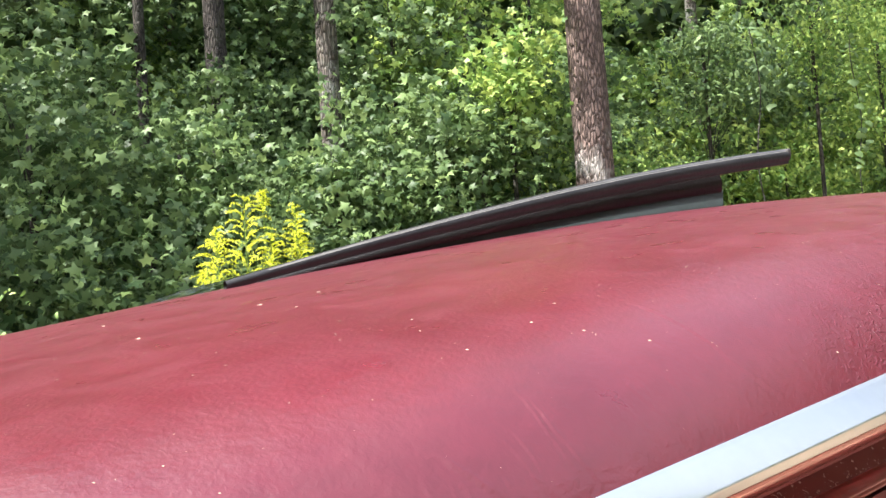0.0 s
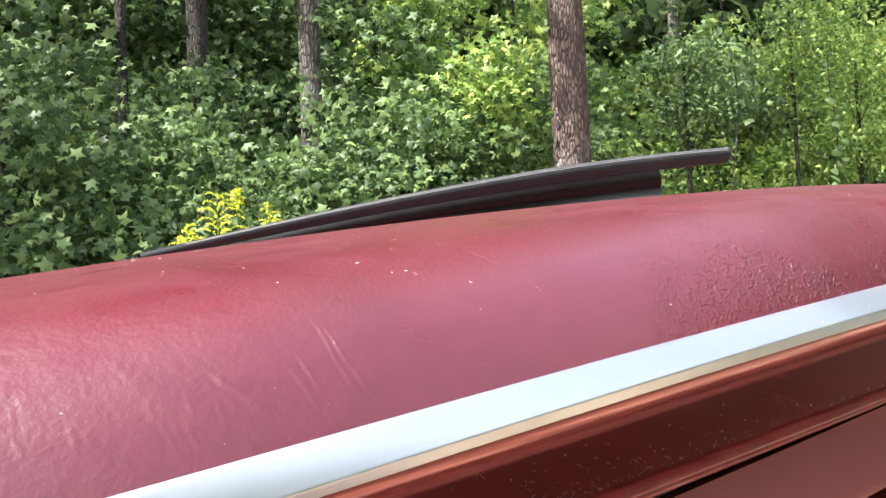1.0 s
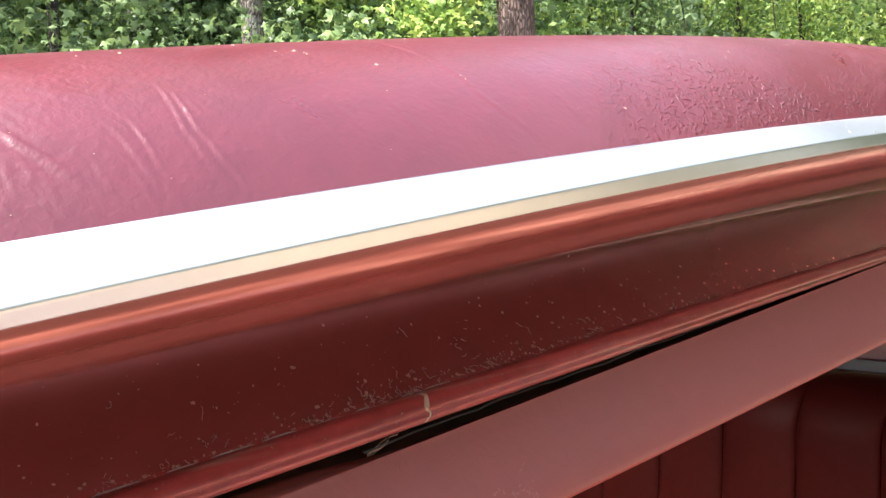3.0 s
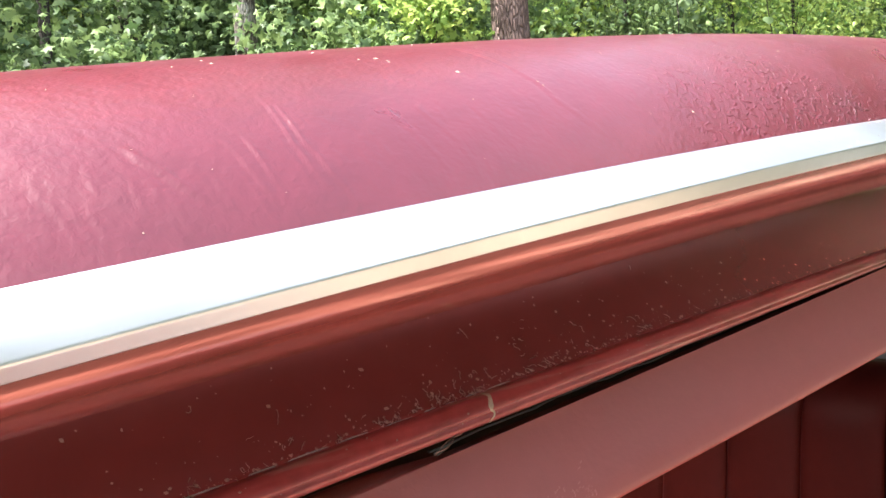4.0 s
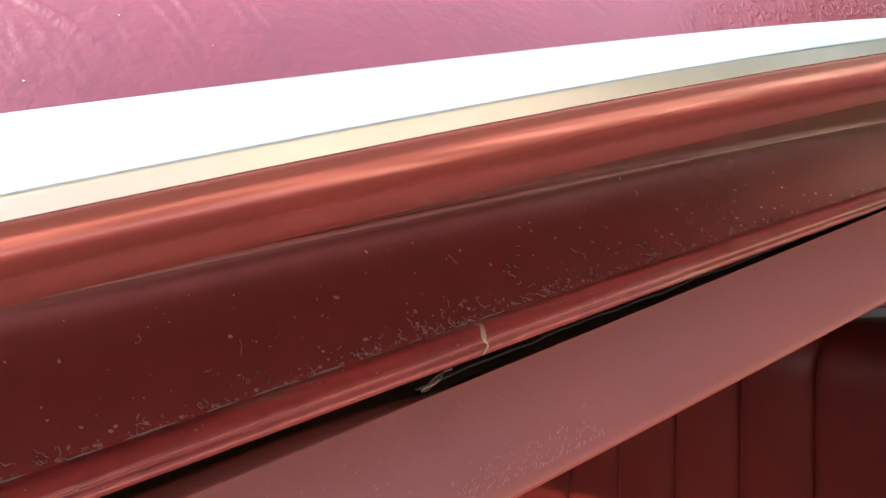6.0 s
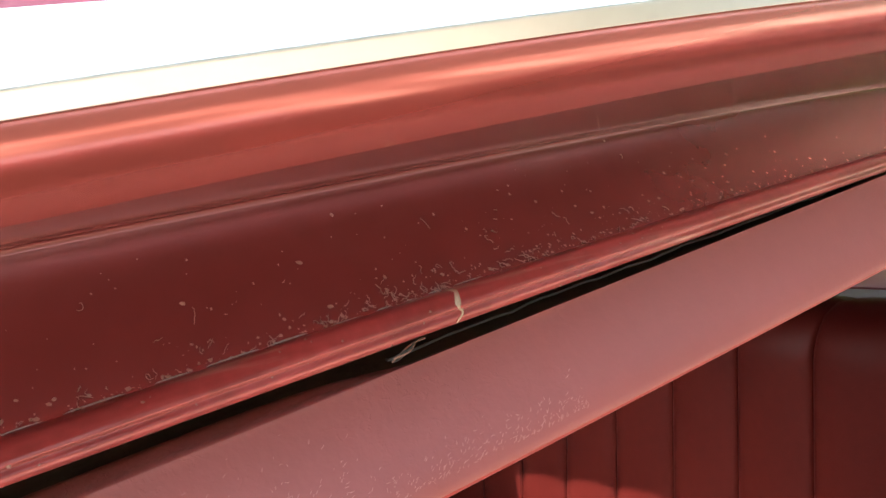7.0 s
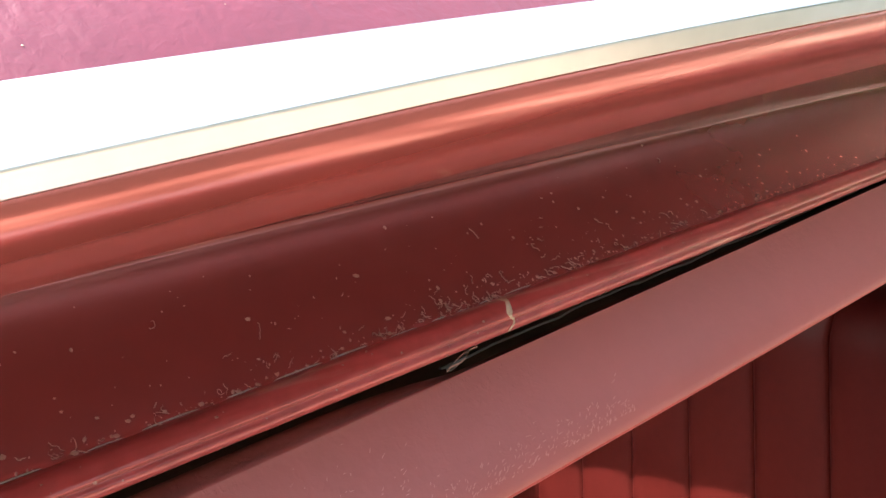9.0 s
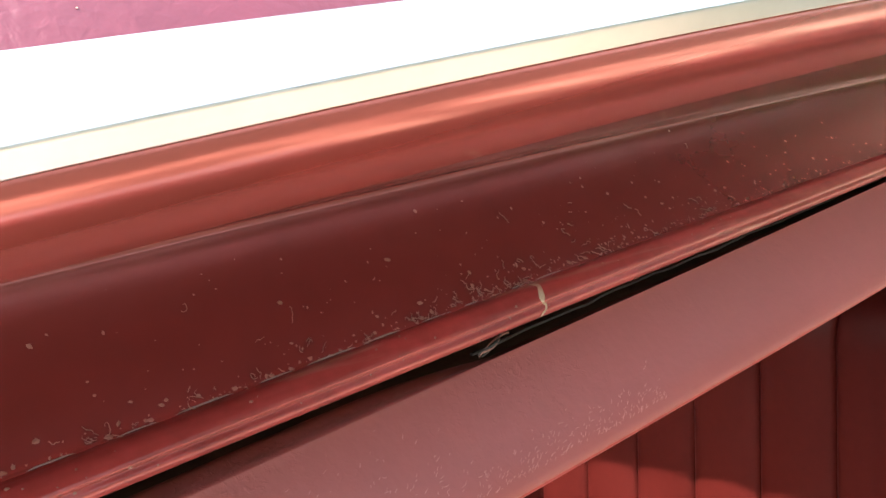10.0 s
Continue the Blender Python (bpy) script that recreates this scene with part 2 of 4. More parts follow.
BARK = bark_material("pine_bark", (0.205, 0.140, 0.118), (0.075, 0.050, 0.042), (0.50, 0.46, 0.42))
BARK_GREY = bark_material("lichen_bark", (0.20, 0.17, 0.14), (0.06, 0.05, 0.04), (0.34, 0.36, 0.30), 0.8)
BARK2 = bark_material("dark_bark", (0.085, 0.070, 0.058), (0.025, 0.02, 0.017), (0.12, 0.12, 0.09), 0.5)
EARTH = material("grass_verge", (0.042, 0.043, 0.024), 0.95, vary=0.5, scale=3, bump=0.8, bump_scale=60)
GLASS_DARK = material("smoked_glass", (0.10, 0.11, 0.11), 0.03, vary=0.02)
GLASS_DARK.node_tree.nodes["Principled BSDF"].inputs["Transmission Weight"].default_value = 1.0
SAND = material("sandy_drive", (0.54, 0.42, 0.29), 0.95, vary=0.35, scale=1.5, bump=0.8, bump_scale=80)
# Dark patches paint dappled shade onto the drive, to blotch its reflection
film(SAND, (0.085, 0.059, 0.039), 1.9, 0.41, 0.56, 0.95)


def leaf_material(name, low, high):
    m = bpy.data.materials.new(name)
    m.use_nodes = True
    n, l = m.node_tree.nodes, m.node_tree.links
    b = n["Principled BSDF"]
    geo = n.new("ShaderNodeNewGeometry")
    ramp = n.new("ShaderNodeValToRGB")
    ramp.color_ramp.elements[0].color, ramp.color_ramp.elements[1].color = (*low, 1), (*high, 1)
    mid = ramp.color_ramp.elements.new(0.6)
    mid.color = (*[a * 0.62 + b * 0.38 for a, b in zip(low, high)], 1)
    l.new(geo.outputs["Random Per Island"], ramp.inputs["Fac"])
    l.new(ramp.outputs["Color"], b.inputs["Base Color"])
    b.inputs["Roughness"].default_value = 0.50
    b.inputs["Specular IOR Level"].default_value = 0.34
    tr = n.new("ShaderNodeBsdfTranslucent")
    hue = n.new("ShaderNodeHueSaturation")
    hue.inputs["Hue"].default_value, hue.inputs["Value"].default_value = 0.485, 1.5
    l.new(ramp.outputs["Color"], hue.inputs["Color"])
    l.new(hue.outputs["Color"], tr.inputs["Color"])
    mix = n.new("ShaderNodeMixShader")
    mix.inputs["Fac"].default_value = 0.34
    l.new(b.outputs["BSDF"], mix.inputs[1])
    l.new(tr.outputs["BSDF"], mix.inputs[2])
    l.new(mix.outputs["Shader"], n["Material Output"].inputs["Surface"])
    return m


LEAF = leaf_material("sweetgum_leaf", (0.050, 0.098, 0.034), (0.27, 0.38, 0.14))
# yellow-green leaf of light shrubs; on sweetgums it puts sunlight into the colour
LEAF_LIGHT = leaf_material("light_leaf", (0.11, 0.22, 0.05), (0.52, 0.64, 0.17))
# leaf green darkened, so that the depth of the woods sits in its colour
LEAF_FAR = leaf_material("darkened_leaf", (0.028, 0.058, 0.018), (0.20, 0.28, 0.08))
GOLD = leaf_material("goldenrod_bloom", (0.56, 0.62, 0.05), (0.82, 0.86, 0.10))

# ---- mesh helpers ----


def part(name, bm, mat, parent=None, label="", smooth=True):
    me = bpy.data.meshes.new(name)
    bmesh.ops.recalc_face_normals(bm, faces=bm.faces)
    bm.to_mesh(me)
    bm.free()
    return finish(name, me, mat, parent, label, smooth)


def finish(name, me, mat, parent=None, label="", smooth=True):
    me.materials.append(mat)
    if smooth:
        me.polygons.foreach_set("use_smooth", [True] * len(me.polygons))
    ob = new(name, me)
    if parent:
        ob.parent = parent
    if label:
        tagged(ob, label)
    return ob


def grid_mesh(name, rows, mat, parent=None, label="", close=False):
    """A sheet through rows of points, as long as each other."""
    v = np.array(rows, float)
    a, b = v.shape[:2]
    i = np.arange(a * b).reshape(a, b)
    j = np.roll(i, -1, 1) if close else i[:, 1:]
    k = i if close else i[:, :-1]
    f = np.stack([k[:-1], j[:-1], j[1:], k[1:]], -1).reshape(-1, 4)
    me = bpy.data.meshes.new(name)
    me.from_pydata(v.reshape(-1, 3).tolist(), [], f.tolist())
    return finish(name, me, mat, parent, label)


def box(bm, lo, hi, bevel=0.0):
    r = bmesh.ops.create_cube(bm, size=1)
    for v in r["verts"]:
        v.co = Vector([l + (c + 0.5) * (h - l) for c, l, h in zip(v.co, lo, hi)])
    if bevel:
        es = list({e for v in r["verts"] for e in v.link_edges})
        bmesh.ops.bevel(bm, geom=es, offset=bevel, segments=3, affect="EDGES", profile=0.5)


def block(name, lo, hi, mat, parent, bevel=0.01, label=""):
    bm = bmesh.new()
    box(bm, lo, hi, bevel)
    return part(name, bm, mat, parent, label)


# ---- the car's roof edge: lines along the car, x to the rear, y inboard, z up ----
LINES = {
    "trim_top": (0.0569, 0.0327, 1.4144, 0.1092, -0.107),
    "trim_foot": (0.0530, -0.0081, 1.4074, 0.1215, -0.136),
    "roll_foot": (0.0648, 0.0000, 1.3984, 0.1093, -0.085),
    "crease": (0.1104, 0.0094, 1.3935, 0.0832, -0.060),
    "lip_top": (0.0990, -0.0060, 1.3725, 0.1040, -0.120),
    "lip_foot": (0.1000, 0.0006, 1.3671, 0.1003, -0.096),
    "pad_top": (0.1026, -0.0240, 1.3614, 0.1250, -0.100),
    "pad_foot": (0.0929, -0.0242, 1.3430, 0.1211, -0.130),
}
FRONT, REAR = -0.42, 1.55


def bend(a, b, c, d):
    """A quadratic near the door, that runs out level far from it."""
    e = min(max(d, -0.32), 0.36)
    s = b + 2 * c * e
    rest = d - e
    return a + b * e + c * e * e + s * math.copysign(0.25 * (1 - math.exp(-abs(rest) / 0.25)), rest)


def line(name, x):
    y0, y1, z0, z1, z2 = LINES[name]
    d = x - 0.08
    return Vector((x, bend(y0, y1, 0.274, d), bend(z0, z1, z2, d)))


def stations(lo=FRONT, hi=REAR):
    xs = set([round(x, 4) for x in np.arange(FRONT, -0.1, 0.04)] + [round(x, 4) for x in np.arange(-0.1, 0.5, 0.004)] + [round(x, 4) for x in np.arange(0.5, REAR + 0.01, 0.05)])
    return sorted(x for x in xs if lo - 0.001 <= x <= hi + 0.001)


def sweep(name, section, mat, parent, label="", lo=FRONT, hi=REAR, close=False):
    return grid_mesh(name, [section(x) for x in stations(lo, hi)], mat, parent, label, close)


def spline(points, n):
    """Points on a smooth line through the given ones."""
    p = [2 * points[0] - points[1], *points, 2 * points[-1] - points[-2]]
    out = []
    for i in range(1, len(p) - 2):
        for k in range(n):
            t = k / n
            a, b, c, d = p[i - 1], p[i], p[i + 1], p[i + 2]
            out.append(0.5 * (2 * b + (c - a) * t + (2 * a - 5 * b + 4 * c - d) * t * t + (3 * b - a - 3 * c + d) * t ** 3))
    return out + [points[-1]]


def roof_rise(x, d):
    u = min(max(x - 0.12, -0.32), 0.36)
    return 0.0714 * d - 0.1486 * d * d + 0.02370 * (1 - math.exp(-d / 0.0141)) + 0.00282 * (1 - math.exp(-d / 0.06)) + (0.0514 + 0.0802 * u) * u * min(d, 0.45) + 0.01143 * u * (1 - math.exp(-d / 0.03))


WIDE = 1.20
SUNROOF = (0.10, 0.50, 0.37, 0.88)


def roof_point(x, d):
    t = line("trim_top", x)
    fall = 0.0 if x > -0.25 else 0.9 * (x + 0.25) ** 2
    edge = max(0.0, d - (WIDE - 0.08))
    return Vector((x, t.y + d, t.z + roof_rise(x, d) - fall - 4.0 * edge * edge))


car = new("car")
tagged(car, "old burgundy sedan with vinyl roof and tilted sunroof, door open", "car")


# thin creases that run slanting down to the trim: from (x, inboard) to (x, inboard), bow, half width, height
CREASES = [
    (0.0302, 0.0083, 0.0364, 0.0032, 0.0004, 0.00044, 0.00024),
    (0.0413, 0.0080, 0.0448, 0.0018, 0.0001, 0.00034, 0.00010),
    (0.0440, 0.0084, 0.0457, 0.0028, 0.0001, 0.00032, 0.00008),
    (0.0493, 0.0138, 0.0501, 0.0056, 0.0003, 0.00030, 0.00009),
    (0.0503, 0.0122, 0.0548, 0.0001, 0.0009, 0.00030, 0.00012),
    (0.0652, 0.0102, 0.0694, 0.0031, 0.0002, 0.00034, 0.00006),
    (0.0451, 0.0018, 0.0465, 0.0002, 0.0, 0.00030, 0.00008),
    (0.0928, 0.0270, 0.0975, 0.0085, 0.0004, 0.00045, 0.00011),
    (0.0975, 0.0082, 0.1044, 0.0012, 0.0003, 0.00040, 0.00011),
    (0.1318, 0.0105, 0.1348, 0.0045, 0.0003, 0.00035, 0.00009),
    (0.0254, 0.0072, 0.0258, 0.0044, 0.0, 0.00036, 0.00004),
    (0.0294, 0.0050, 0.0298, 0.0030, 0.0, 0.00034, 0.00008),
    (0.0246, 0.0032, 0.0254, 0.0015, 0.0, 0.00036, 0.00008),
    (0.0200, 0.0062, 0.0230, 0.0022, 0.0003, 0.00040, 0.00007),
    (0.0384, 0.0046, 0.0396, 0.0028, 0.0001, 0.00032, 0.00006),
    (0.0705, 0.0100, 0.0740, 0.0040, 0.0003, 0.00035, 0.00006),
    (0.0800, 0.0085, 0.0832, 0.0030, 0.0002, 0.00035, 0.00006),
    (0.1130, 0.0080, 0.1165, 0.0025, 0.0, 0.00035, 0.00006),
]
# short shrinkage wrinkles between them, thickest towards the front
fold = np.random.default_rng(31)
for k in range(95):
    x0, d0 = -0.012 + 0.105 * fold.random() ** 1.3, fold.uniform(0.0025, 0.0125)
    long = fold.uniform(0.0012, 0.0034)
    CREASES.append((x0, d0, x0 + long * fold.uniform(0.15, 0.9), d0 - long, 0.0, fold.uniform(0.00024, 0.00036), fold.uniform(0.00001, 0.00004)))


def crease_height(x, d):
    h = 0.0
    for x0, d0, x1, d1, bow, w, high in CREASES:
        if not (d1 - 0.002 < d < d0 + 0.002 and x0 - 0.004 < x < x1 + 0.004):
            continue
        t = (d0 - d) / (d0 - d1)
        c = x0 + (x1 - x0) * t - bow * math.sin(math.pi * min(1.0, max(0.0, t))) + 0.00035 * noise.noise((x0 * 90, d * 420, 2.0))
        lean = math.hypot(1.0, (x1 - x0) / (1.9 * (d0 - d1)))
        r = (x - c) / (w * lean)
        fade = min(1.0, max(0.0, (t + 0.15) / 0.3)) * min(1.0, max(0.0, (1.15 - t) / 0.3))
        h += 1.5 * high * fade * (math.exp(-r * r) - 0.6 * math.exp(-((r + 1.7) / 1.1) ** 2))
    return h


def relief(x, d):
    """Soft unevenness, leathery puckers towards the front and thin slanting creases in the vinyl."""
    h = 0.00016 * math.exp(-d / 0.03) * noise.noise((x * 22, d * 55, 3.1)) + 0.00005 * noise.noise((x * 80, d * 120, 8.3))
    left = 1.0 / (1.0 + math.exp((x - 0.06) / 0.03))
    h += 1.25 * left * (0.00006 * noise.noise((x * 300 + d * 260, d * 420, 1.7)) + 0.00003 * noise.noise((x * 640, d * 900, 6.7)))
    return h + crease_height(x, d)


def build_roof():
    ds = sorted(set([round(q, 4) for q in np.arange(0, 0.014, 0.0004)] + [round(q, 4) for q in np.arange(0.014, 0.024, 0.0005)] + [round(q, 4) for q in np.arange(0.024, 0.06, 0.0012)] + [round(q, 4) for q in np.arange(0.06, 0.14, 0.004)] + [round(q, 4) for q in np.arange(0.14, 0.3, 0.02)] + [round(q, 4) for q in np.arange(0.3, WIDE + 0.001, 0.03)]))
    xs = sorted(set([round(q, 4) for q in np.arange(FRONT, -0.03, 0.03)] + [round(q, 5) for q in np.arange(-0.03, 0.0, 0.0009)] + [round(q, 5) for q in np.arange(0.0, 0.08, 0.00028)] + [round(q, 5) for q in np.arange(0.08, 0.135, 0.00045)] + [round(q, 5) for q in np.arange(0.135, 0.32, 0.0009)] + [round(q, 4) for q in np.arange(0.32, 0.6, 0.01)] + [round(q, 4) for q in np.arange(0.6, REAR + 0.01, 0.05)]))
    v = []
    for x in xs:
        for d in ds:
            p = roof_point(x, d)
            if -0.05 < x < 0.5 and d < 0.3:
                p.z += relief(x, d) * min(1.0, d / 0.0015)
            v.append(p)
    n = len(ds)
    f = []
    for a in range(len(xs) - 1):
        for b in range(n - 1):
            p = v[a * n + b]
            if SUNROOF[0] < p.x < SUNROOF[1] and SUNROOF[2] < p.y < SUNROOF[3]:
                continue
            f.append((a * n + b, a * n + b + 1, (a + 1) * n + b + 1, (a + 1) * n + b))
    me = bpy.data.meshes.new("vinyl_roof")
    me.from_pydata([tuple(p) for p in v], [], f)
    finish("vinyl_roof", me, VINYL, car, "burgundy grained vinyl roof covering, wrinkled and dusty")


build_roof()


def trim_section(x):
    """A nearly flat bright face with a tight lower edge, and a narrow facet below it that turns under."""
    a, b = line("trim_top", x), line("trim_foot", x)
    out = (Vector((0, -(a.z - b.z), a.y - b.y))).normalized()
    if out.y > 0:
        out = -out
    head, edge, foot = a + out * 0.0001, a.lerp(b, 0.86) + out * 0.0013, b + Vector((0, 0.0006, -0.0006))
    face = [head.lerp(edge, t) + out * 0.00018 * math.sin(math.pi * t) for t in (0, 0.15, 0.3, 0.45, 0.6, 0.75, 0.88, 0.94)]
    turn = [face[-1].lerp(edge, 0.5) * (1 - t) ** 2 + edge * 2 * t * (1 - t) + edge.lerp(foot, 0.12) * t * t for t in (0, 0.25, 0.5, 0.75, 1)]
    under = [edge.lerp(foot, t) for t in (0.2, 0.4, 0.6, 0.8, 0.95)]
    return [a + Vector((0, 0.003, 0.0001))] + face + turn + under + [foot, b + Vector((0, 0.0030, 0.0))]


sweep("drip_trim", trim_section, CHROME, car, "bright chrome drip trim strip along the roof edge")


def roll_section(x):
    """A full round of paint that turns down and in from under the trim to a sharp foot."""
    b, e = line("trim_foot", x) + Vector((0, 0.0010, -0.0001)), line("roll_foot", x)
    k = (b + e) / 2 + Vector((0, -0.0055, -0.0004))
    arc = [b * (1 - t) ** 2 + k * 2 * t * (1 - t) + e * t * t for t in np.linspace(0, 1, 15)]
    return [b + Vector((0, 0.004, 0.0006))] + arc


def soffit_section(x):
    e, c = line("roll_foot", x), line("crease", x)
    return spline([e, e * 0.7 + c * 0.3 + Vector((0, 0, 0.0018)), e * 0.3 + c * 0.7 + Vector((0, 0, 0.0016)), c + Vector((0, -0.001, 0.0006))], 4)


# the rail takes the lighter, lit copy of the paint, the soffit the plain one
sweep("roof_rail", roll_section, RAIL_LIT_PAINT, car, "glossy maroon roof rail above the door opening, bounced light put into its paler paint")
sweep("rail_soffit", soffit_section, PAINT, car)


def channel_section(x):
    c, l = line("crease", x), line("lip_top", x)
    pts = [c + Vector((0, -0.001, 0.0006)), c + Vector((0, 0.0006, -0.0010)), c * 0.6 + l * 0.4 + Vector((0, 0.0022, 0)), l + Vector((0, 0.0026, 0.0022)), l + Vector((0, 0.0012, 0.0004))]
    return spline(pts, 5)


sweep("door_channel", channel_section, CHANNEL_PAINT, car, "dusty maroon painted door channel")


def lip_section(x):
    l, f = line("lip_top", x), line("lip_foot", x)
    pts = [l + Vector((0, 0.0012, 0.0004)), l + Vector((0, -0.0008, -0.0002)), l * 0.6 + f * 0.4 + Vector((0, -0.0030, 0)), l * 0.45 + f * 0.55 + Vector((0, -0.0024, 0)), l * 0.25 + f * 0.75 + Vector((0, -0.0030, 0)), f + Vector((0, -0.0012, 0.0)), f + Vector((0, 0.005, 0.0006))]
    return spline(pts, 4)


sweep("channel_lip", lip_section, LIP_PAINT, car, "worn double bead of maroon paint, streaked with dirt")


def gap_section(x):
    f, p = line("lip_foot", x), line("pad_top", x)
    return spline([f + Vector((0, 0.004, 0.001)), f + Vector((0, 0.016, 0.001)), p + Vector((0, 0.018, 0.0)), p + Vector((0, 0.008, -0.002))], 3)


sweep("weatherstrip", gap_section, RUBBER, car, "black rubber weatherstrip in the gap")


def bead_section(x):
    f, p = line("lip_foot", x), line("pad_top", x)
    c = f * 0.42 + p * 0.58 + Vector((0, 0.0030 + 0.0012 * noise.noise((x * 40, 0, 1)), 0.0007 * noise.noise((x * 55, 3, 0)) + 0.0004 * noise.noise((x * 240, 3, 7))))
    return [c + Vector((0, 0.00038 * math.cos(a), 0.00034 * math.sin(a))) for a in np.linspace(0, 2 * math.pi, 8, endpoint=False)]


sweep("seal_edge", bead_section, SEAL, car, "wavy black rubber edge of the door seal", 0.096, 0.5, True)
for k in range(4):
    strip = []
    for t in np.linspace(0, 1, 10):
        q = line("lip_foot", 0.0945 + (0.004 + 0.0012 * k) * t) + Vector((0, 0.0004 - 0.0010 * math.sin(2.5 * t + k), -0.0026 + 0.0013 * t + 0.00035 * math.sin(4 * t + 1.7 * k)))
        strip.append([q + Vector((0, 0, -0.00014)), q + Vector((0, -0.0001, 0)), q + Vector((0, 0, 0.00014))])
    grid_mesh("torn_rubber", strip, MUD if k % 2 else SEAL, car)


def pad_section(x):
    """A padded strip: a shoulder that runs in under the lip, a rounded ridge, a flat face and a turned-in foot."""
    p, q = line("pad_top", x), line("pad_foot", x)
    k = 1 / (1 + math.exp((x - 0.098) / 0.008))
    drop = 0.0030 * (1 - k)
    pts = [p + Vector((0, 0.0120, -0.0030)), p + Vector((0, 0.0064, 0.0013 * k - drop)), p + Vector((0, 0.0030, 0.0006 * k - 0.6 * drop)), p + Vector((0, 0.0007, 0.0002)), p + Vector((0, -0.0002, -0.0012)), p * 0.5 + q * 0.5 + Vector((0, -0.0004, 0)), q + Vector((0, 0.0, 0.0015)), q + Vector((0, 0.002, -0.0005)), q + Vector((0, 0.012, 0.001)), q + Vector((0, 0.03, 0.006))]
    return spline(pts, 4)


sweep("garnish_moulding", pad_section, PLASTIC, car, "mauve grained vinyl garnish moulding over the door opening")


# Red strip that paints the lit lower rim of the moulding
def rim_section(x):
    q = line("pad_foot", x) + Vector((0, 0.0011, -0.0001))
    return [q + Vector((0, 0.0009 * math.cos(a), 0.0009 * math.sin(a))) for a in np.linspace(0, 2 * math.pi, 10, endpoint=False)]


sweep("lit_rim_strip", rim_section, RIM_RED, car, "red strip painting the lit lower rim of the moulding", close=True)

# ---- the car's inside ----
block("floor_pan", (-0.9, 0.06, 0.30), (1.75, 1.40, 0.34), CARPET, car)
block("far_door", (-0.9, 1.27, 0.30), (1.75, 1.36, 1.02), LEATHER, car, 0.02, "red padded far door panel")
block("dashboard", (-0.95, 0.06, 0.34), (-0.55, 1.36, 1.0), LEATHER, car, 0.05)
block("rear_seat", (1.05, 0.12, 0.34), (1.296, 1.24, 1.135), PLASTIC, car, 0.012, "mauve rear seat top")
# Dark block stands in for the shaded gap in front of the rear shelf
block("shelf_gap_shade", (1.30, 0.12, 0.90), (1.392, 1.24, 1.150), RUBBER, car, 0.002, "dark strip in place of the shaded gap before the rear shelf")
block("rear_shelf", (1.395, 0.12, 0.34), (1.8, 1.24, 1.1525), PLASTIC, car, 0.004, "mauve rear shelf behind the seats")
block("rear_bulkhead", (1.72, 0.06, 1.13), (1.78, 1.36, 1.175), LINING, car, 0.01)
block("rear_header", (1.66, 0.06, 1.33), (1.74, 1.36, 1.40), LINING, car, 0.01)
block("far_pillar", (0.95, 1.24, 1.0), (1.75, 1.34, 1.40), LINING, car, 0.02)
block("rear_side", (0.80, 0.02, 0.30), (1.75, 0.09, 1.02), PAINT, car, 0.02)
# Unseen rear quarter and dark panes, added to keep skylight off the seat
block("rear_quarter", (0.86, 0.05, 1.02), (1.75, 0.10, 1.38), LINING, car, 0.01)
TINT = material("tinted_glass", (0.15, 0.17, 0.165), 0.02, vary=0.02)
TINT.node_tree.nodes["Principled BSDF"].inputs["Transmission Weight"].default_value = 1.0
block("far_window", (-0.60, 1.30, 1.02), (0.95, 1.306, 1.34), TINT, car, 0.0)
block("header", (-0.44, 0.06, 1.32), (-0.38, 1.30, 1.375), LINING, car, 0.01)
grid_mesh("windscreen", [[(-0.80, y, 0.98) for y in np.linspace(0.06, 1.34, 5)], [(-0.42, y, 1.36) for y in np.linspace(0.06, 1.30, 5)]], TINT, car)
block("bonnet", (-2.25, -0.12, 0.34), (-0.93, 1.52, 0.93), PAINT, car, 0.09)
block("boot", (1.79, -0.12, 0.34), (2.75, 1.52, 0.98), PAINT, car, 0.09)
block("sill", (-0.9, -0.20, 0.20), (0.80, 0.08, 0.36), PAINT, car, 0.02)
# Unseen mauve strip and bright plate, added to light the rail from below
block("sill_mauve_reflector", (-0.9, -0.04, 0.34), (0.80, 0.16, 0.372), PLASTIC, car, 0.01, "unseen mauve strip on the sill, added for its reflection in the rail")
block("sill_reflector", (-0.55, -0.185, 0.355), (0.76, -0.05, 0.366), REFLECTOR, car, 0.003, "unseen aluminium plate added to throw light onto the roof rail")


def lining_section(x):
    q = line("pad_foot", x)
    z0 = line("trim_top", x).z
    return [q + Vector((0, 0.028, 0.006))] + [Vector((x, q.y + d, z0 + roof_rise(x, d) - 0.045)) for d in (0.10, 0.2, 0.27)]


sweep("headliner", lining_section, LINING, car, "red cloth headliner")


PLEAT = [0, 0.02, 0.06, 0.14, 0.3, 0.5, 0.7, 0.86, 0.94, 0.98, 1]


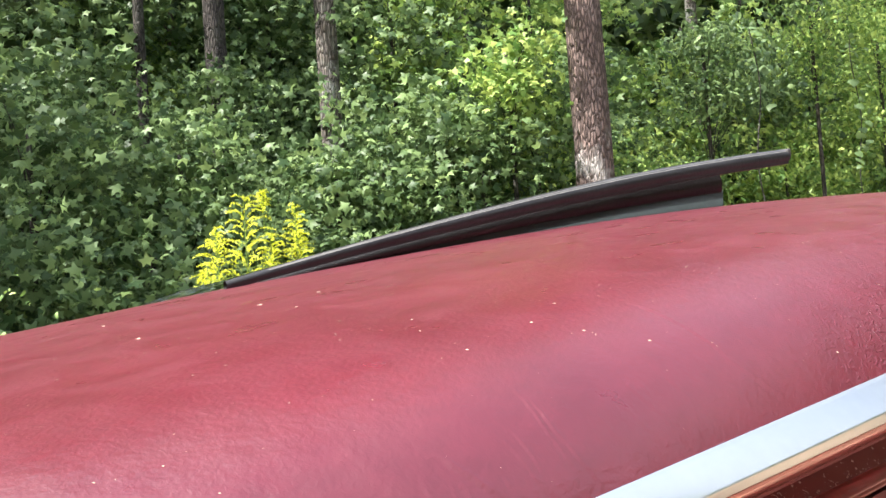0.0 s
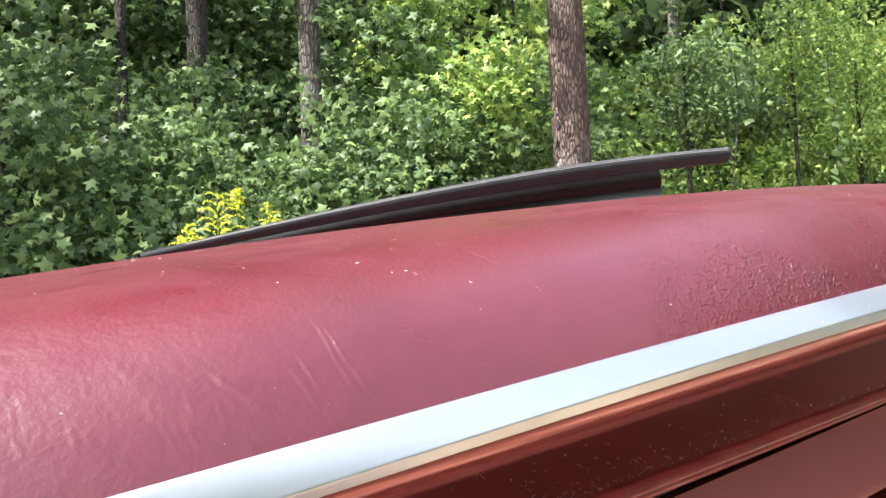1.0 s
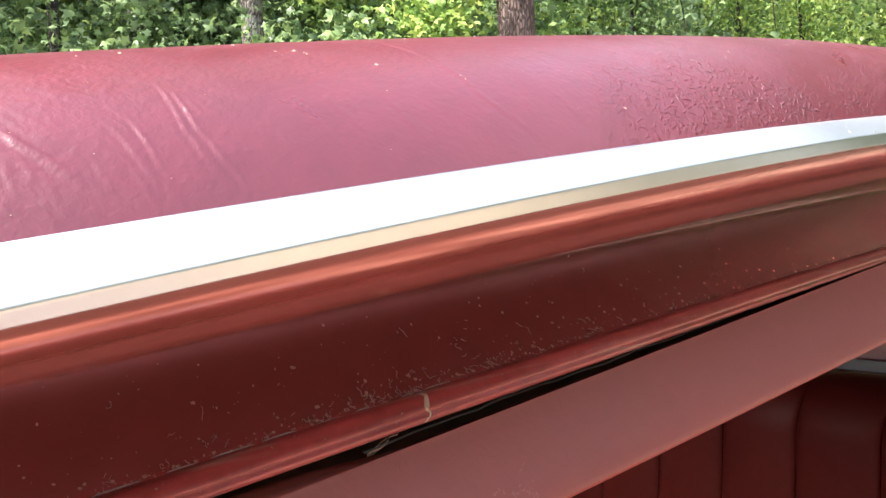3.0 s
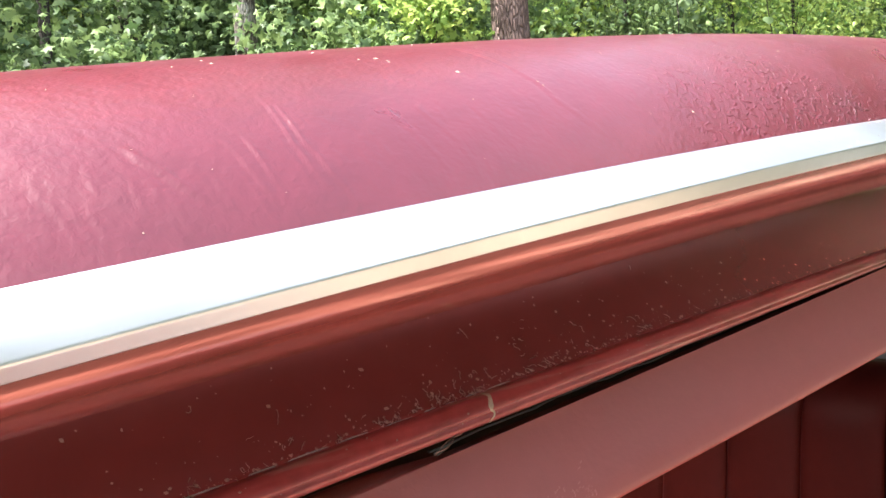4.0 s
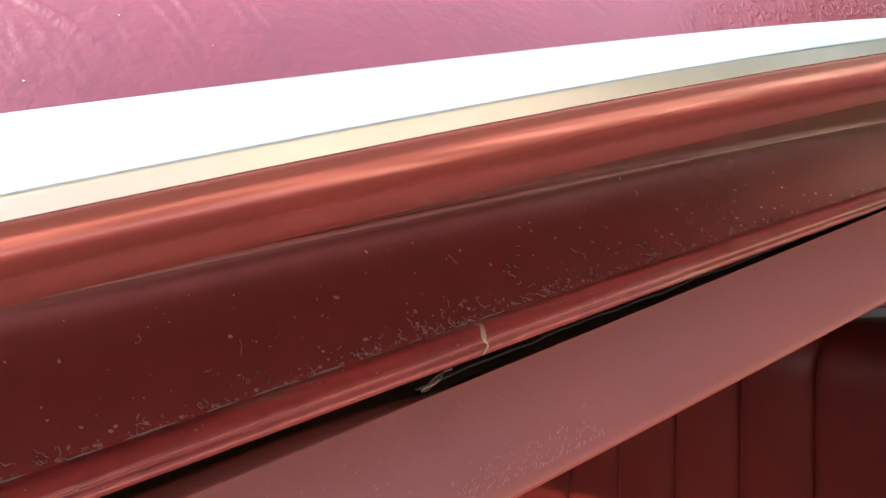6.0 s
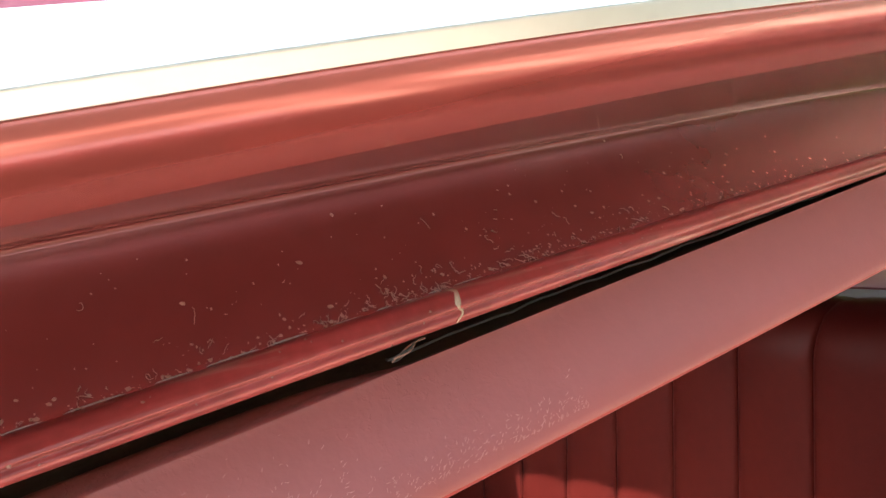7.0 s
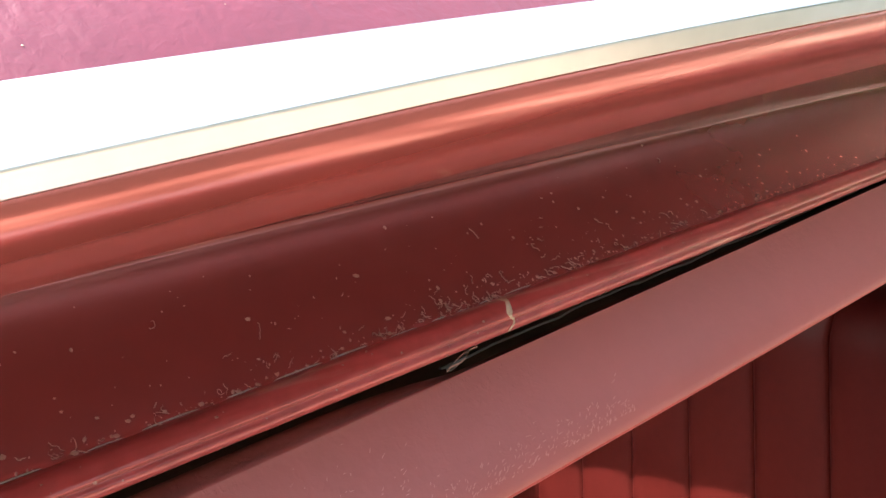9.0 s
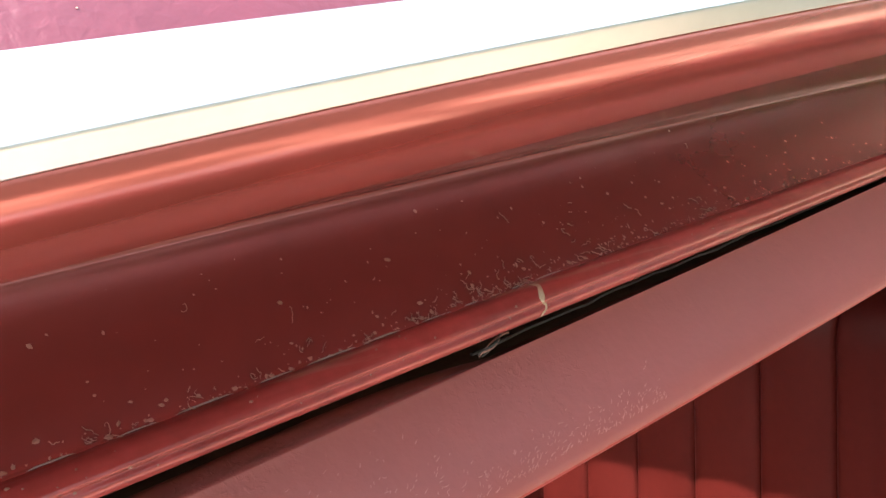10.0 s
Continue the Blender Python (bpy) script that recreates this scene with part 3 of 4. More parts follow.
def build_seat(x0, near, far, top, parent):
    seat = new("front_seat")
    seat.parent = parent
    n = 12
    w = (far - near) / n
    for k in range(n):
        y = near + w * k
        rows = []
        for z in [*np.linspace(0.35, 1.12, 8), *np.linspace(1.15, top, 10)]:
            s = (z - 0.35) / (top - 0.35)
            lean = 0.10 * s - 0.06
            roundness = math.sqrt(max(0.0, 1 - max(0.0, (s - 0.94) / 0.06) ** 2))
            row = []
            for a in PLEAT:
                puff = 0.011 * math.sin(math.pi * a) ** 0.35
                row.append((x0 + lean - puff * roundness + 0.045 * (1 - roundness), y + a * w, z))
            rows.append(row)
        rows.append([(x0 + 0.100, y + a * w, top + 0.002 - 0.004 * (abs(a - 0.5) * 2) ** 6) for a in PLEAT])
        rows.append([(x0 + 0.125, y + a * w, top - 0.001 - 0.003 * (abs(a - 0.5) * 2) ** 6) for a in PLEAT])
        rows.append([(x0 + 0.131, y + a * w, top - 0.012) for a in PLEAT])
        rows.append([(x0 + 0.128, y + a * w, top - 0.20) for a in PLEAT])
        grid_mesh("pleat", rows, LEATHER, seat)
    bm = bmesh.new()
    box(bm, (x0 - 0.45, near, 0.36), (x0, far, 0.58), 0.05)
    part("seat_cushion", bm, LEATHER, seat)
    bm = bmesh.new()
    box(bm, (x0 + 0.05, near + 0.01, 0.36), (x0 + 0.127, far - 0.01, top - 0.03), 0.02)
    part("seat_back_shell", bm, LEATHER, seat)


build_seat(0.755, 0.190, 1.186, 1.234, car)



def wheel(x, y):
    w = new("wheel")
    w.parent = car
    for name, mat, prof in (("tyre", RUBBER, ((0.19, -0.09), (0.29, -0.10), (0.325, -0.07), (0.33, 0.0), (0.325, 0.07), (0.29, 0.10), (0.19, 0.09))), ("rim", CHROME, ((0.0, -0.05), (0.10, -0.07), (0.18, -0.06), (0.19, -0.09), (0.19, 0.09)))):
        rows = [[(x + r * math.cos(a), y + o, 0.33 + r * math.sin(a)) for r, o in prof] for a in np.linspace(0, 2 * math.pi, 33)]
        grid_mesh(name, rows, mat, w)


for wx in (-0.95, 1.45):
    for wy in (0.16, 1.24):
        wheel(wx, wy)

# ---- tilted sunroof ----


def glass_line(s, y, lift=0.0):
    x = 0.096 + s * 0.432
    d0, d = 0.30, y - 0.06
    z = 1.4515 + s * 0.0953 - 0.0248 * s * s + lift + 0.0522 * (d - d0) - 0.143 * (d * d - d0 * d0)
    return Vector((x, y, z))


def build_sunroof():
    sr = new("sunroof")
    sr.parent = car
    rows = []
    for s in np.linspace(0, 1, 24):
        row = []
        for y in np.linspace(0.365, 0.89, 12):
            row.append(glass_line(s, y, 0.003))
        rows.append(row)
    g = grid_mesh("glass", rows, GLASS_DARK, sr)
    g.visible_shadow = False
    rows = []
    for s in np.linspace(0, 1, 40):
        c = glass_line(s, 0.36)
        g = 0.40 + 0.60 * min(1.0, s * 1.6)
        ring = [(q * g, r * g) for q, r in ((0.003, 0.0060), (-0.0006, 0.0058), (-0.0032, 0.0044), (-0.0047, 0.0022), (-0.0050, -0.0002), (-0.0044, -0.0026), (-0.0030, -0.0044), (-0.0034, -0.0050), (-0.0026, -0.0057), (0.004, -0.0058), (0.008, 0.0), (0.007, 0.005))]
        rows.append([(c.x, c.y + a, c.z + b) for a, b in ring])
    grid_mesh("rubber_seal", rows, SEAL, sr, "black rubber glass edge seal", close=True)
    rows = []
    for s in np.linspace(0.02, 0.87, 20):
        c = glass_line(s, 0.375)
        rows.append([(c.x, 0.376, c.z - 0.012 * s - 0.003), (c.x, 0.373, c.z - 0.014 * s - 0.004), (c.x, 0.376, 1.42), (c.x, 0.40, 1.42)])
    grid_mesh("wind_skirt", rows, SKIRT, sr, "dark grey folding skirt under the glass")
    # Black strip stands in for the dark gap between glass and skirt
    rows = []
    for s in np.linspace(0.02, 0.865, 20):
        c = glass_line(s, 0.375)
        rows.append([(c.x, 0.373, c.z - 0.003), (c.x, 0.371, c.z - 0.008 * s - 0.004), (c.x, 0.372, c.z - 0.015 * s - 0.005), (c.x, 0.40, c.z - 0.015 * s - 0.005)])
    grid_mesh("glass_gap_strip", rows, SEAL, sr, "black strip in place of the dark gap under the glass edge")


build_sunroof()
tip = glass_line(1.0, 0.36)
block("end_cap", (tip.x - 0.002, tip.y - 0.0045, tip.z - 0.001), (tip.x + 0.0022, tip.y + 0.004, tip.z + 0.0055), SEAL_DUST, car, 0.0008, "grey dusty corner of the glass seal")

# ---- ground ----
rows = [[(x, y, -0.12 * math.exp(-((y - 3.0) / 1.2) ** 2)) for y in list(np.arange(-6, 12, 0.5)) + [20, 60, 300, 1500]] for x in [-1500, -200, -40] + list(np.arange(-15, 30, 0.75)) + [60, 300, 1500]]
tagged(grid_mesh("ground", rows, EARTH), "grassy roadside verge with leaf litter", "ground", kind="structure")
rows = [[(x, y, 0.012 + 0.01 * noise.noise((x, y, 0))) for y in np.arange(-1.2, 2.31, 0.18)] for x in np.arange(-14, 18.1, 0.5)]
tagged(grid_mesh("road", rows, SAND), "pale sandy gravel drive in sunlight", "drive", kind="structure")

# ---- woods ----
rng = np.random.default_rng(7)
STAR = []
for k in range(10):
    a = math.pi * (0.5 + k / 5)
    r = (1.1, 0.50, 0.98, 0.46, 0.74, 0.22, 0.74, 0.46, 0.98, 0.50)[k]
    STAR.append((r * math.cos(a), r * math.sin(a)))
OVAL = [(0.42 * math.cos(a), math.sin(a)) for a in np.linspace(0, 2 * math.pi, 7)[:-1]]


def leaves(centres, size, shape, tilt=0.6, face=(-0.2, -0.75, 0.75)):
    """Vertices and faces of many small leaves, turned at random about one facing."""
    n, k = len(centres), len(shape)
    nor = np.array(face) + rng.normal(0, tilt, (n, 3))
    nor /= np.linalg.norm(nor, axis=1)[:, None]
    ref = rng.normal(0, 1, (n, 3))
    ref[:, 2] -= 1.2
    u = np.cross(nor, ref)
    u /= np.linalg.norm(u, axis=1)[:, None]
    w = np.cross(nor, u)
    s = size * rng.uniform(0.5, 1.25, n)
    sh = np.array(shape)
    p = centres[:, None] + s[:, None, None] * (sh[None, :, :1] * u[:, None] + sh[None, :, 1:] * w[:, None])
    bow = rng.uniform(0.10, 0.75, (n, 1)) * s[:, None] * (sh ** 2).sum(1)[None]
    p -= bow[..., None] * nor[:, None]
    verts = np.concatenate([p, centres[:, None]], 1)
    idx = np.arange(n)[:, None] * (k + 1)
    a = np.arange(k)
    tri = np.stack([idx + a, idx + (a + 1) % k, np.broadcast_to(idx + k, (n, k))], -1)
    return verts.reshape(-1, 3), tri.reshape(-1, 3)


def leaf_object(name, centres, size, shape, mat, parent=None, tilt=0.6):
    v, f = leaves(centres, size, shape, tilt)
    me = bpy.data.meshes.new(name)
    me.vertices.add(len(v))
    me.vertices.foreach_set("co", v.ravel())
    me.loops.add(f.size)
    me.loops.foreach_set("vertex_index", f.ravel().astype(np.int32))
    me.polygons.add(len(f))
    me.polygons.foreach_set("loop_start", np.arange(0, f.size, 3, dtype=np.int32))
    me.polygons.foreach_set("loop_total", np.full(len(f), 3, dtype=np.int32))
    me.update()
    me.validate()
    return finish(name, me, mat, parent, smooth=False)


def trunk(name, x, y, r, height, mat, parent=None, lean=(0, 0), sides=20):
    rows = []
    for z in np.linspace(-0.1, height, 40):
        s = z / height
        flare = 1 + 0.35 * math.exp(-max(z, 0) / 0.35)
        row = []
        for a in np.linspace(0, 2 * math.pi, sides, endpoint=False):
            q = r * (1 - 0.45 * s) * flare * (1 + 0.05 * noise.noise((math.cos(a) * 2, math.sin(a) * 2, z * 1.5)))
            row.append((x + lean[0] * z + q * math.cos(a), y + lean[1] * z + q * math.sin(a), z))
        rows.append(row)
    return grid_mesh(name, rows, mat, parent, close=True)


def pine(x, y, r, label, mat=BARK, lean=(0, 0)):
    t = new("pine_tree")
    tagged(t, label, "tree", "pines at the wood's edge")
    trunk("trunk", x, y, r, 14.0, mat, t, lean)
    n = 700
    c = np.stack([x + rng.normal(0, 1.5, n), y + rng.normal(0, 1.5, n), rng.uniform(10.5, 14.5, n)], -1)
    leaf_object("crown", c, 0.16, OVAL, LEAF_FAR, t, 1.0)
    return t


TRUNKS = [
    (4.745, 5.14, 0.165, "tall pine with reddish scaly bark and pale patch", BARK),
    (3.215, 6.72, 0.105, "slender pine with grey lichen bark", BARK_GREY),
    (2.775, 8.35, 0.120, "dark pine trunk in the shade", BARK2),
    (2.10, 8.60, 0.060, "thin dark trunk in the shade", BARK2),
    (2.93, 10.5, 0.070, "thin brown trunk in the shade", BARK),
    (6.40, 9.20, 0.080, "slim trunk half hidden by leaves", BARK2),
    (9.60, 8.20, 0.090, "slim grey trunk half hidden by leaves", BARK_GREY),
]
for tx, ty, tr, tl, tm in TRUNKS:
    pine(tx, ty, tr, tl, tm)


def bush(x, y, z, rx, ry, rz, count, size, shape, mat, label):
    t = new("broadleaf_sapling")
    tagged(t, label, "tree", "broadleaf undergrowth")
    trunk("trunk", x, y + ry * 0.4, 0.03, z + rz * 0.7, BARK2, t, sides=8)
    k = max(8, count // 40)
    d = rng.normal(0, 1, (k, 3))
    d /= np.linalg.norm(d, axis=1)[:, None]
    hub = np.array([x, y, z]) + d * rng.uniform(0.15, 1.0, (k, 1)) ** 0.5 * [rx, ry, rz]
    for h in hub[:14]:
        a = Vector((x, y + ry * 0.4, max(0.3, h[2] - 0.5)))
        b = Vector(h)
        side = Vector((0.006, 0, 0))
        grid_mesh("limb", [[a - side, a + side, a + Vector((0, 0.01, 0))], [(a + b) / 2 - side * 0.7 + Vector((0, 0, 0.06)), (a + b) / 2 + side * 0.7 + Vector((0, 0, 0.06)), (a + b) / 2 + Vector((0, 0.007, 0.06))], [b - side * 0.4, b + side * 0.4, b + Vector((0, 0.004, 0))]], BARK2, t, close=True)
    count = int(count * 1.11)
    c = hub[rng.integers(0, k, count)] + rng.normal(0, 1, (count, 3)) * [0.20, 0.17, 0.08]
    c = c[c[:, 2] > 0.05]
    leaf_object("crown", c, size * 0.90, shape, mat, t, 1.05)
    return t


for x in np.arange(-2.2, 5.4, 0.8):
    y = 4.6 + 0.12 * x + rng.uniform(-0.3, 0.5)
    low = x < 3.1
    bush(x, y + 0.6, rng.uniform(0.9, 1.25) if low else rng.uniform(1.4, 2.2), 0.9, 0.55, 0.95 if low else 1.6, 1500 if low else 2900, 0.060, STAR, LEAF, "leafy young sweetgum with star-shaped leaves")
# the paler leaf gives some of these saplings sunlight by colour
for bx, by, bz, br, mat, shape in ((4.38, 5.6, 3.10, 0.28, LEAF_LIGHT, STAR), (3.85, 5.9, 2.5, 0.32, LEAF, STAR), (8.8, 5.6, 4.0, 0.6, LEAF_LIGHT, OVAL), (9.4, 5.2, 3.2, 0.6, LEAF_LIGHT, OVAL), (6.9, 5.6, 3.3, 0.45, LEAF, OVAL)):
    bush(bx, by, bz, br * 1.2, br, br * 1.4, 800 if shape is STAR else 2200, 0.056 if shape is STAR else 0.042, shape, mat, "sapling leaning out of the wood's edge, paler where coloured as sunlit")
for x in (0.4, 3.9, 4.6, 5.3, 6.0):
    bush(x, 6.6 + rng.uniform(-0.2, 0.5), rng.uniform(2.6, 3.6), 0.8, 0.5, 1.2, 1900, 0.066, STAR, LEAF if x < 4.5 or rng.random() < 0.5 else LEAF_LIGHT, "sweetgum sapling, paler where coloured as sunlit")
for x in np.arange(5.6, 15.0, 0.8):
    y = 5.0 + 0.08 * x + rng.uniform(-0.3, 0.9)
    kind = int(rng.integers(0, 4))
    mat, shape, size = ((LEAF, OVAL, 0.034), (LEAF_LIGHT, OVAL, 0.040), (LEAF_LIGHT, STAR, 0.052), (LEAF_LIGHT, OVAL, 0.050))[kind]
    bush(x, y + 0.6, rng.uniform(1.2, 2.6), rng.uniform(0.6, 1.0), 0.6, rng.uniform(0.9, 1.7), (3800, 3000, 2000, 2400)[kind], size, shape, mat, ("dense dark green shrub", "light green shrub with small oval leaves", "sweetgum sapling with sun put into its yellow-green leaf colour", "broad-leaved green shrub")[kind] + " at the wood's edge")
for x in np.arange(-3, 18, 1.2):
    az = math.atan2(x, 7.6)
    if any(abs(az - math.atan2(q[0], q[1])) < 0.11 for q in TRUNKS[1:4]):
        bush(x, 6.3 + rng.uniform(-0.2, 0.4), rng.uniform(1.5, 1.9), 0.9, 0.5, 1.15, 2300, 0.062, STAR, LEAF, "leafy young sweetgum below the pines")
        bush(x + 0.5, 9.4, rng.uniform(3.0, 4.4), 0.9, 0.6, 1.9, 1900, 0.075, STAR, LEAF, "half-lit sweetgum among the pines")
        continue
    bush(x, 7.6 + rng.uniform(-0.5, 0.8), rng.uniform(2.8, 4.8), 1.2, 0.9, 2.2, 2400, 0.075, STAR, LEAF if x < 3 or rng.random() < 0.6 else LEAF_LIGHT, "taller sweetgum with star-shaped leaves")
bush(2.53, 7.4, 2.3, 0.6, 0.35, 0.85, 1300, 0.060, STAR, LEAF, "leafy young sweetgum below the pines")
bush(2.98, 6.1, 1.9, 0.5, 0.30, 0.72, 1300, 0.056, STAR, LEAF, "leafy young sweetgum below the pines")
bush(0.75, 6.0, 2.1, 0.7, 0.4, 0.8, 1500, 0.058, STAR, LEAF, "leafy young sweetgum in the shade")
bush(1.45, 6.7, 2.5, 0.7, 0.4, 0.8, 1500, 0.060, STAR, LEAF, "leafy young sweetgum in the shade")
bush(2.3, 9.6, 3.2, 1.0, 0.6, 1.6, 1500, 0.08, STAR, LEAF_LIGHT, "sapling deeper in the woods, sunlight put into its leaf colour")
bush(3.75, 9.2, 4.2, 0.8, 0.5, 1.2, 1700, 0.070, STAR, LEAF, "half-lit sweetgum among the pines")
bush(2.62, 7.6, 3.0, 0.45, 0.3, 0.6, 850, 0.058, STAR, LEAF, "leafy young sweetgum below the pines")
bush(-0.06, 2.95, 1.34, 0.10, 0.10, 0.22, 420, 0.016, OVAL, LEAF_LIGHT, "small bright green shrub by the verge")


def vine(x, y, z0, z1):
    t = new("climbing_vine")
    tagged(t, "climbing vine with large pale heart-shaped leaves", "vine")
    rows = []
    for z in np.linspace(z0 - 0.9, z1, 24):
        c = Vector((x + 0.05 * math.sin(z * 5), y, z))
        rows.append([c + Vector((0.006 * math.cos(a), 0.006 * math.sin(a), 0)) for a in (0, 2.1, 4.2)])
    grid_mesh("stem", rows, BARK2, t, close=True)
    heart = [(0, -1.0), (0.55, -0.45), (0.85, 0.1), (0.72, 0.6), (0.35, 0.75), (0, 0.5), (-0.35, 0.75), (-0.72, 0.6), (-0.85, 0.1), (-0.55, -0.45)]
    c = np.array([(x + 0.05 * math.sin(z * 5) + rng.normal(0, 0.07), y - 0.05 + rng.normal(0, 0.04), z) for z in np.linspace(z0, z1, 22)])
    for q in c:
        leaf_object("leaf", q[None], 0.055, heart, LEAF, t, 0.5)


vine(5.79, 4.35, 2.62, 3.28)
vine(8.2, 5.0, 2.3, 3.6)
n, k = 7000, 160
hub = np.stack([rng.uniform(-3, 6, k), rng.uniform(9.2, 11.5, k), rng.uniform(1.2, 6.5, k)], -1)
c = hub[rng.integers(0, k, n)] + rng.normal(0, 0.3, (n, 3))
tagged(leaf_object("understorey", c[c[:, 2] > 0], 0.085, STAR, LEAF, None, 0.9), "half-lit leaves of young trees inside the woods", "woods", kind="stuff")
# far and deep woods use the darkened leaf, their shade put into the colour
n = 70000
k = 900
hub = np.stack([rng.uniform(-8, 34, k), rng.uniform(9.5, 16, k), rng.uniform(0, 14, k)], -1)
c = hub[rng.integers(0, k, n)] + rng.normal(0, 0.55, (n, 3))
tagged(leaf_object("far_woods", c[c[:, 2] > 0], 0.22, OVAL, LEAF_FAR), "dense woods behind the edge trees, shade put into the leaf colour", "woods", kind="stuff")
# unseen canopy, added overhead to shade the inside of the woods
n, k = 1500, 40
hub = np.stack([rng.uniform(-8, 3, k), rng.uniform(6.0, 14, k), rng.uniform(7, 12, k)], -1)
c = hub[rng.integers(0, k, n)] + rng.normal(0, 0.5, (n, 3))
tagged(leaf_object("shading_canopy", c, 0.2, OVAL, LEAF_FAR), "unseen leaf canopy added to shade the woods", "woods", kind="stuff")
# unseen boughs, added towards the sun to shade the low saplings
n, k = 6500, 100
hub = np.stack([rng.uniform(-8, -2.8, k), rng.uniform(4.2, 6.6, k), rng.uniform(6.5, 10, k)], -1)
c = hub[rng.integers(0, k, n)] + rng.normal(0, 0.4, (n, 3))
tagged(leaf_object("shading_boughs", c, 0.17, OVAL, LEAF_FAR), "unseen boughs added to shade the low saplings", "woods", kind="stuff")
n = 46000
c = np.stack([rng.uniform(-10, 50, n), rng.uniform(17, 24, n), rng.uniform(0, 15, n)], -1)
tagged(leaf_object("deep_woods", c, 0.50, OVAL, LEAF_FAR), "deep woods further in, shade put into the leaf colour", "woods", kind="stuff")
# unseen woods, added opposite so that paint and trim reflect a dark horizon
n, k = 28000, 800
hub = np.stack([rng.uniform(-34, 34, k), rng.uniform(-22, -17, k), 9.5 * rng.uniform(0, 1, k) ** 1.1], -1)
c = hub[rng.integers(0, k, n)] + rng.normal(0, 0.7, (n, 3))
tagged(leaf_object("unseen_woods_across", c[c[:, 2] > 0], 0.62, OVAL, LEAF_FAR), "unseen woods added across the drive for dark reflections", "woods", kind="stuff")

n, k = 26000, 700
hub = np.stack([rng.uniform(20, 26, k), rng.uniform(-14, 14, k), 16 * rng.uniform(0, 1, k) ** 1.1], -1)
c = hub[rng.integers(0, k, n)] + rng.normal(0, 0.7, (n, 3))
tagged(leaf_object("woods_at_the_drive_end", c[c[:, 2] > 0], 0.52, OVAL, LEAF_FAR), "tall woods where the drive ends", "woods", kind="stuff")

# unseen taller trees, added where the door channel would reflect sky
n, k = 26000, 420
hub = np.stack([rng.uniform(4, 32, k), rng.uniform(-23, -18, k), 16 * rng.uniform(0, 1, k) ** 1.1], -1)
c = hub[rng.integers(0, k, n)] + rng.normal(0, 0.7, (n, 3))
tagged(leaf_object("unseen_tall_woods", c[c[:, 2] > 0], 0.46, OVAL, LEAF_FAR), "unseen taller trees added to darken the reflection in the door channel", "woods", kind="stuff")

# ---- goldenrod ----


def goldenrod(x, y):
    """A clump of stems, each with a plume of arching sprays that carry florets along their upper side."""
    t = new("goldenrod")
    tagged(t, "yellow flowering goldenrod clump on leafy stems", "wildflower")
    bloom, green = [], []
    plumes = ((0.0, 0.0, 1.862, 0.34, 0.165), (0.215, -0.02, 1.822, 0.26, 0.075), (-0.115, 0.03, 1.735, 0.24, 0.10), (0.145, 0.16, 1.905, 0.10, 0.035), (0.09, -0.05, 1.70, 0.20, 0.09), (-0.175, -0.03, 1.56, 0.14, 0.07), (0.255, 0.05, 1.72, 0.16, 0.05))
    for bx, by, tip, high, wide in plumes:
        lean = rng.normal(0, 0.02)
        stem = [Vector((x + bx - lean * (1 - q) * 2, y + by, tip * q)) for q in np.linspace(0, 1, 16)]
        grid_mesh("stem", [[c + Vector((0.003 * math.cos(a), 0.003 * math.sin(a), 0)) for a in (0, 2.1, 4.2)] for c in stem], LEAF_LIGHT, t, close=True)
        for q in np.linspace(0.5, 1 - high * 0.6 / tip, 60):
            green.append(np.array((x + bx - lean * (1 - q) * 2, by + y, tip * q)) + rng.normal(0, 0.025, 3))
        n = int(16 + 60 * high)
        for b in range(n):
            s = (b + rng.random()) / n
            a = b * 2.4 + rng.normal(0, 0.4)
            long = wide * (1.15 - s) ** 0.8 * rng.uniform(0.7, 1.1) + 0.012
            root = np.array((x + bx, y + by, tip - high * (1 - s) - 0.012))
            rise = rng.uniform(0.55, 0.95)
            for q in np.linspace(0.12, 1, int(10 + long * 190)):
                c = root + (math.cos(a) * long * q, math.sin(a) * long * q, long * (rise * 1.5 * q - rise * 1.15 * q * q))
                bloom.append(c + rng.normal(0, 0.0016, 3) + (0, 0, 0.002))
    head = leaf_object("flower_head", np.array(bloom), 0.0066, OVAL, GOLD, t, 1.0)
    tagged(head, "lemon yellow flower sprays", kind="stuff")
    tagged(leaf_object("leaf", np.array(green), 0.045, [(0.10 * a, b) for a, b in OVAL], LEAF_LIGHT, t, 1.0), "narrow green leaves", kind="stuff")


goldenrod(1.195, 3.40)

# ---- dust, flakes and smears on the car ----


def flake_mesh(name, spots, mat, parent, label):
    """Small uneven flakes lying on a surface: rows of place, normal, size."""
    v, f = [], []
    for p, nor, size in spots:
        nor = nor.normalized()
        u = nor.cross(Vector((0.3, 0.5, 0.8))).normalized()
        w = nor.cross(u)
        k = 6
        base = len(v)
        turn, long = rng.uniform(0, 6.3), rng.uniform(0.5, 1.6)
        for a in range(k):
            r = size * rng.uniform(0.5, 1.0)
            q = turn + a * 2 * math.pi / k
            v.append(tuple(p + u * (r * long * math.cos(q)) + w * (r * math.sin(q)) + nor * 0.00005))
        v.append(tuple(p + nor * (0.00008 + size * 0.15)))
        f += [(base + a, base + (a + 1) % k, base + k) for a in range(k)]
    me = bpy.data.meshes.new(name)
    me.from_pydata(v, [], f)
    return tagged(finish(name, me, mat, parent, label, smooth=False), kind="stuff")


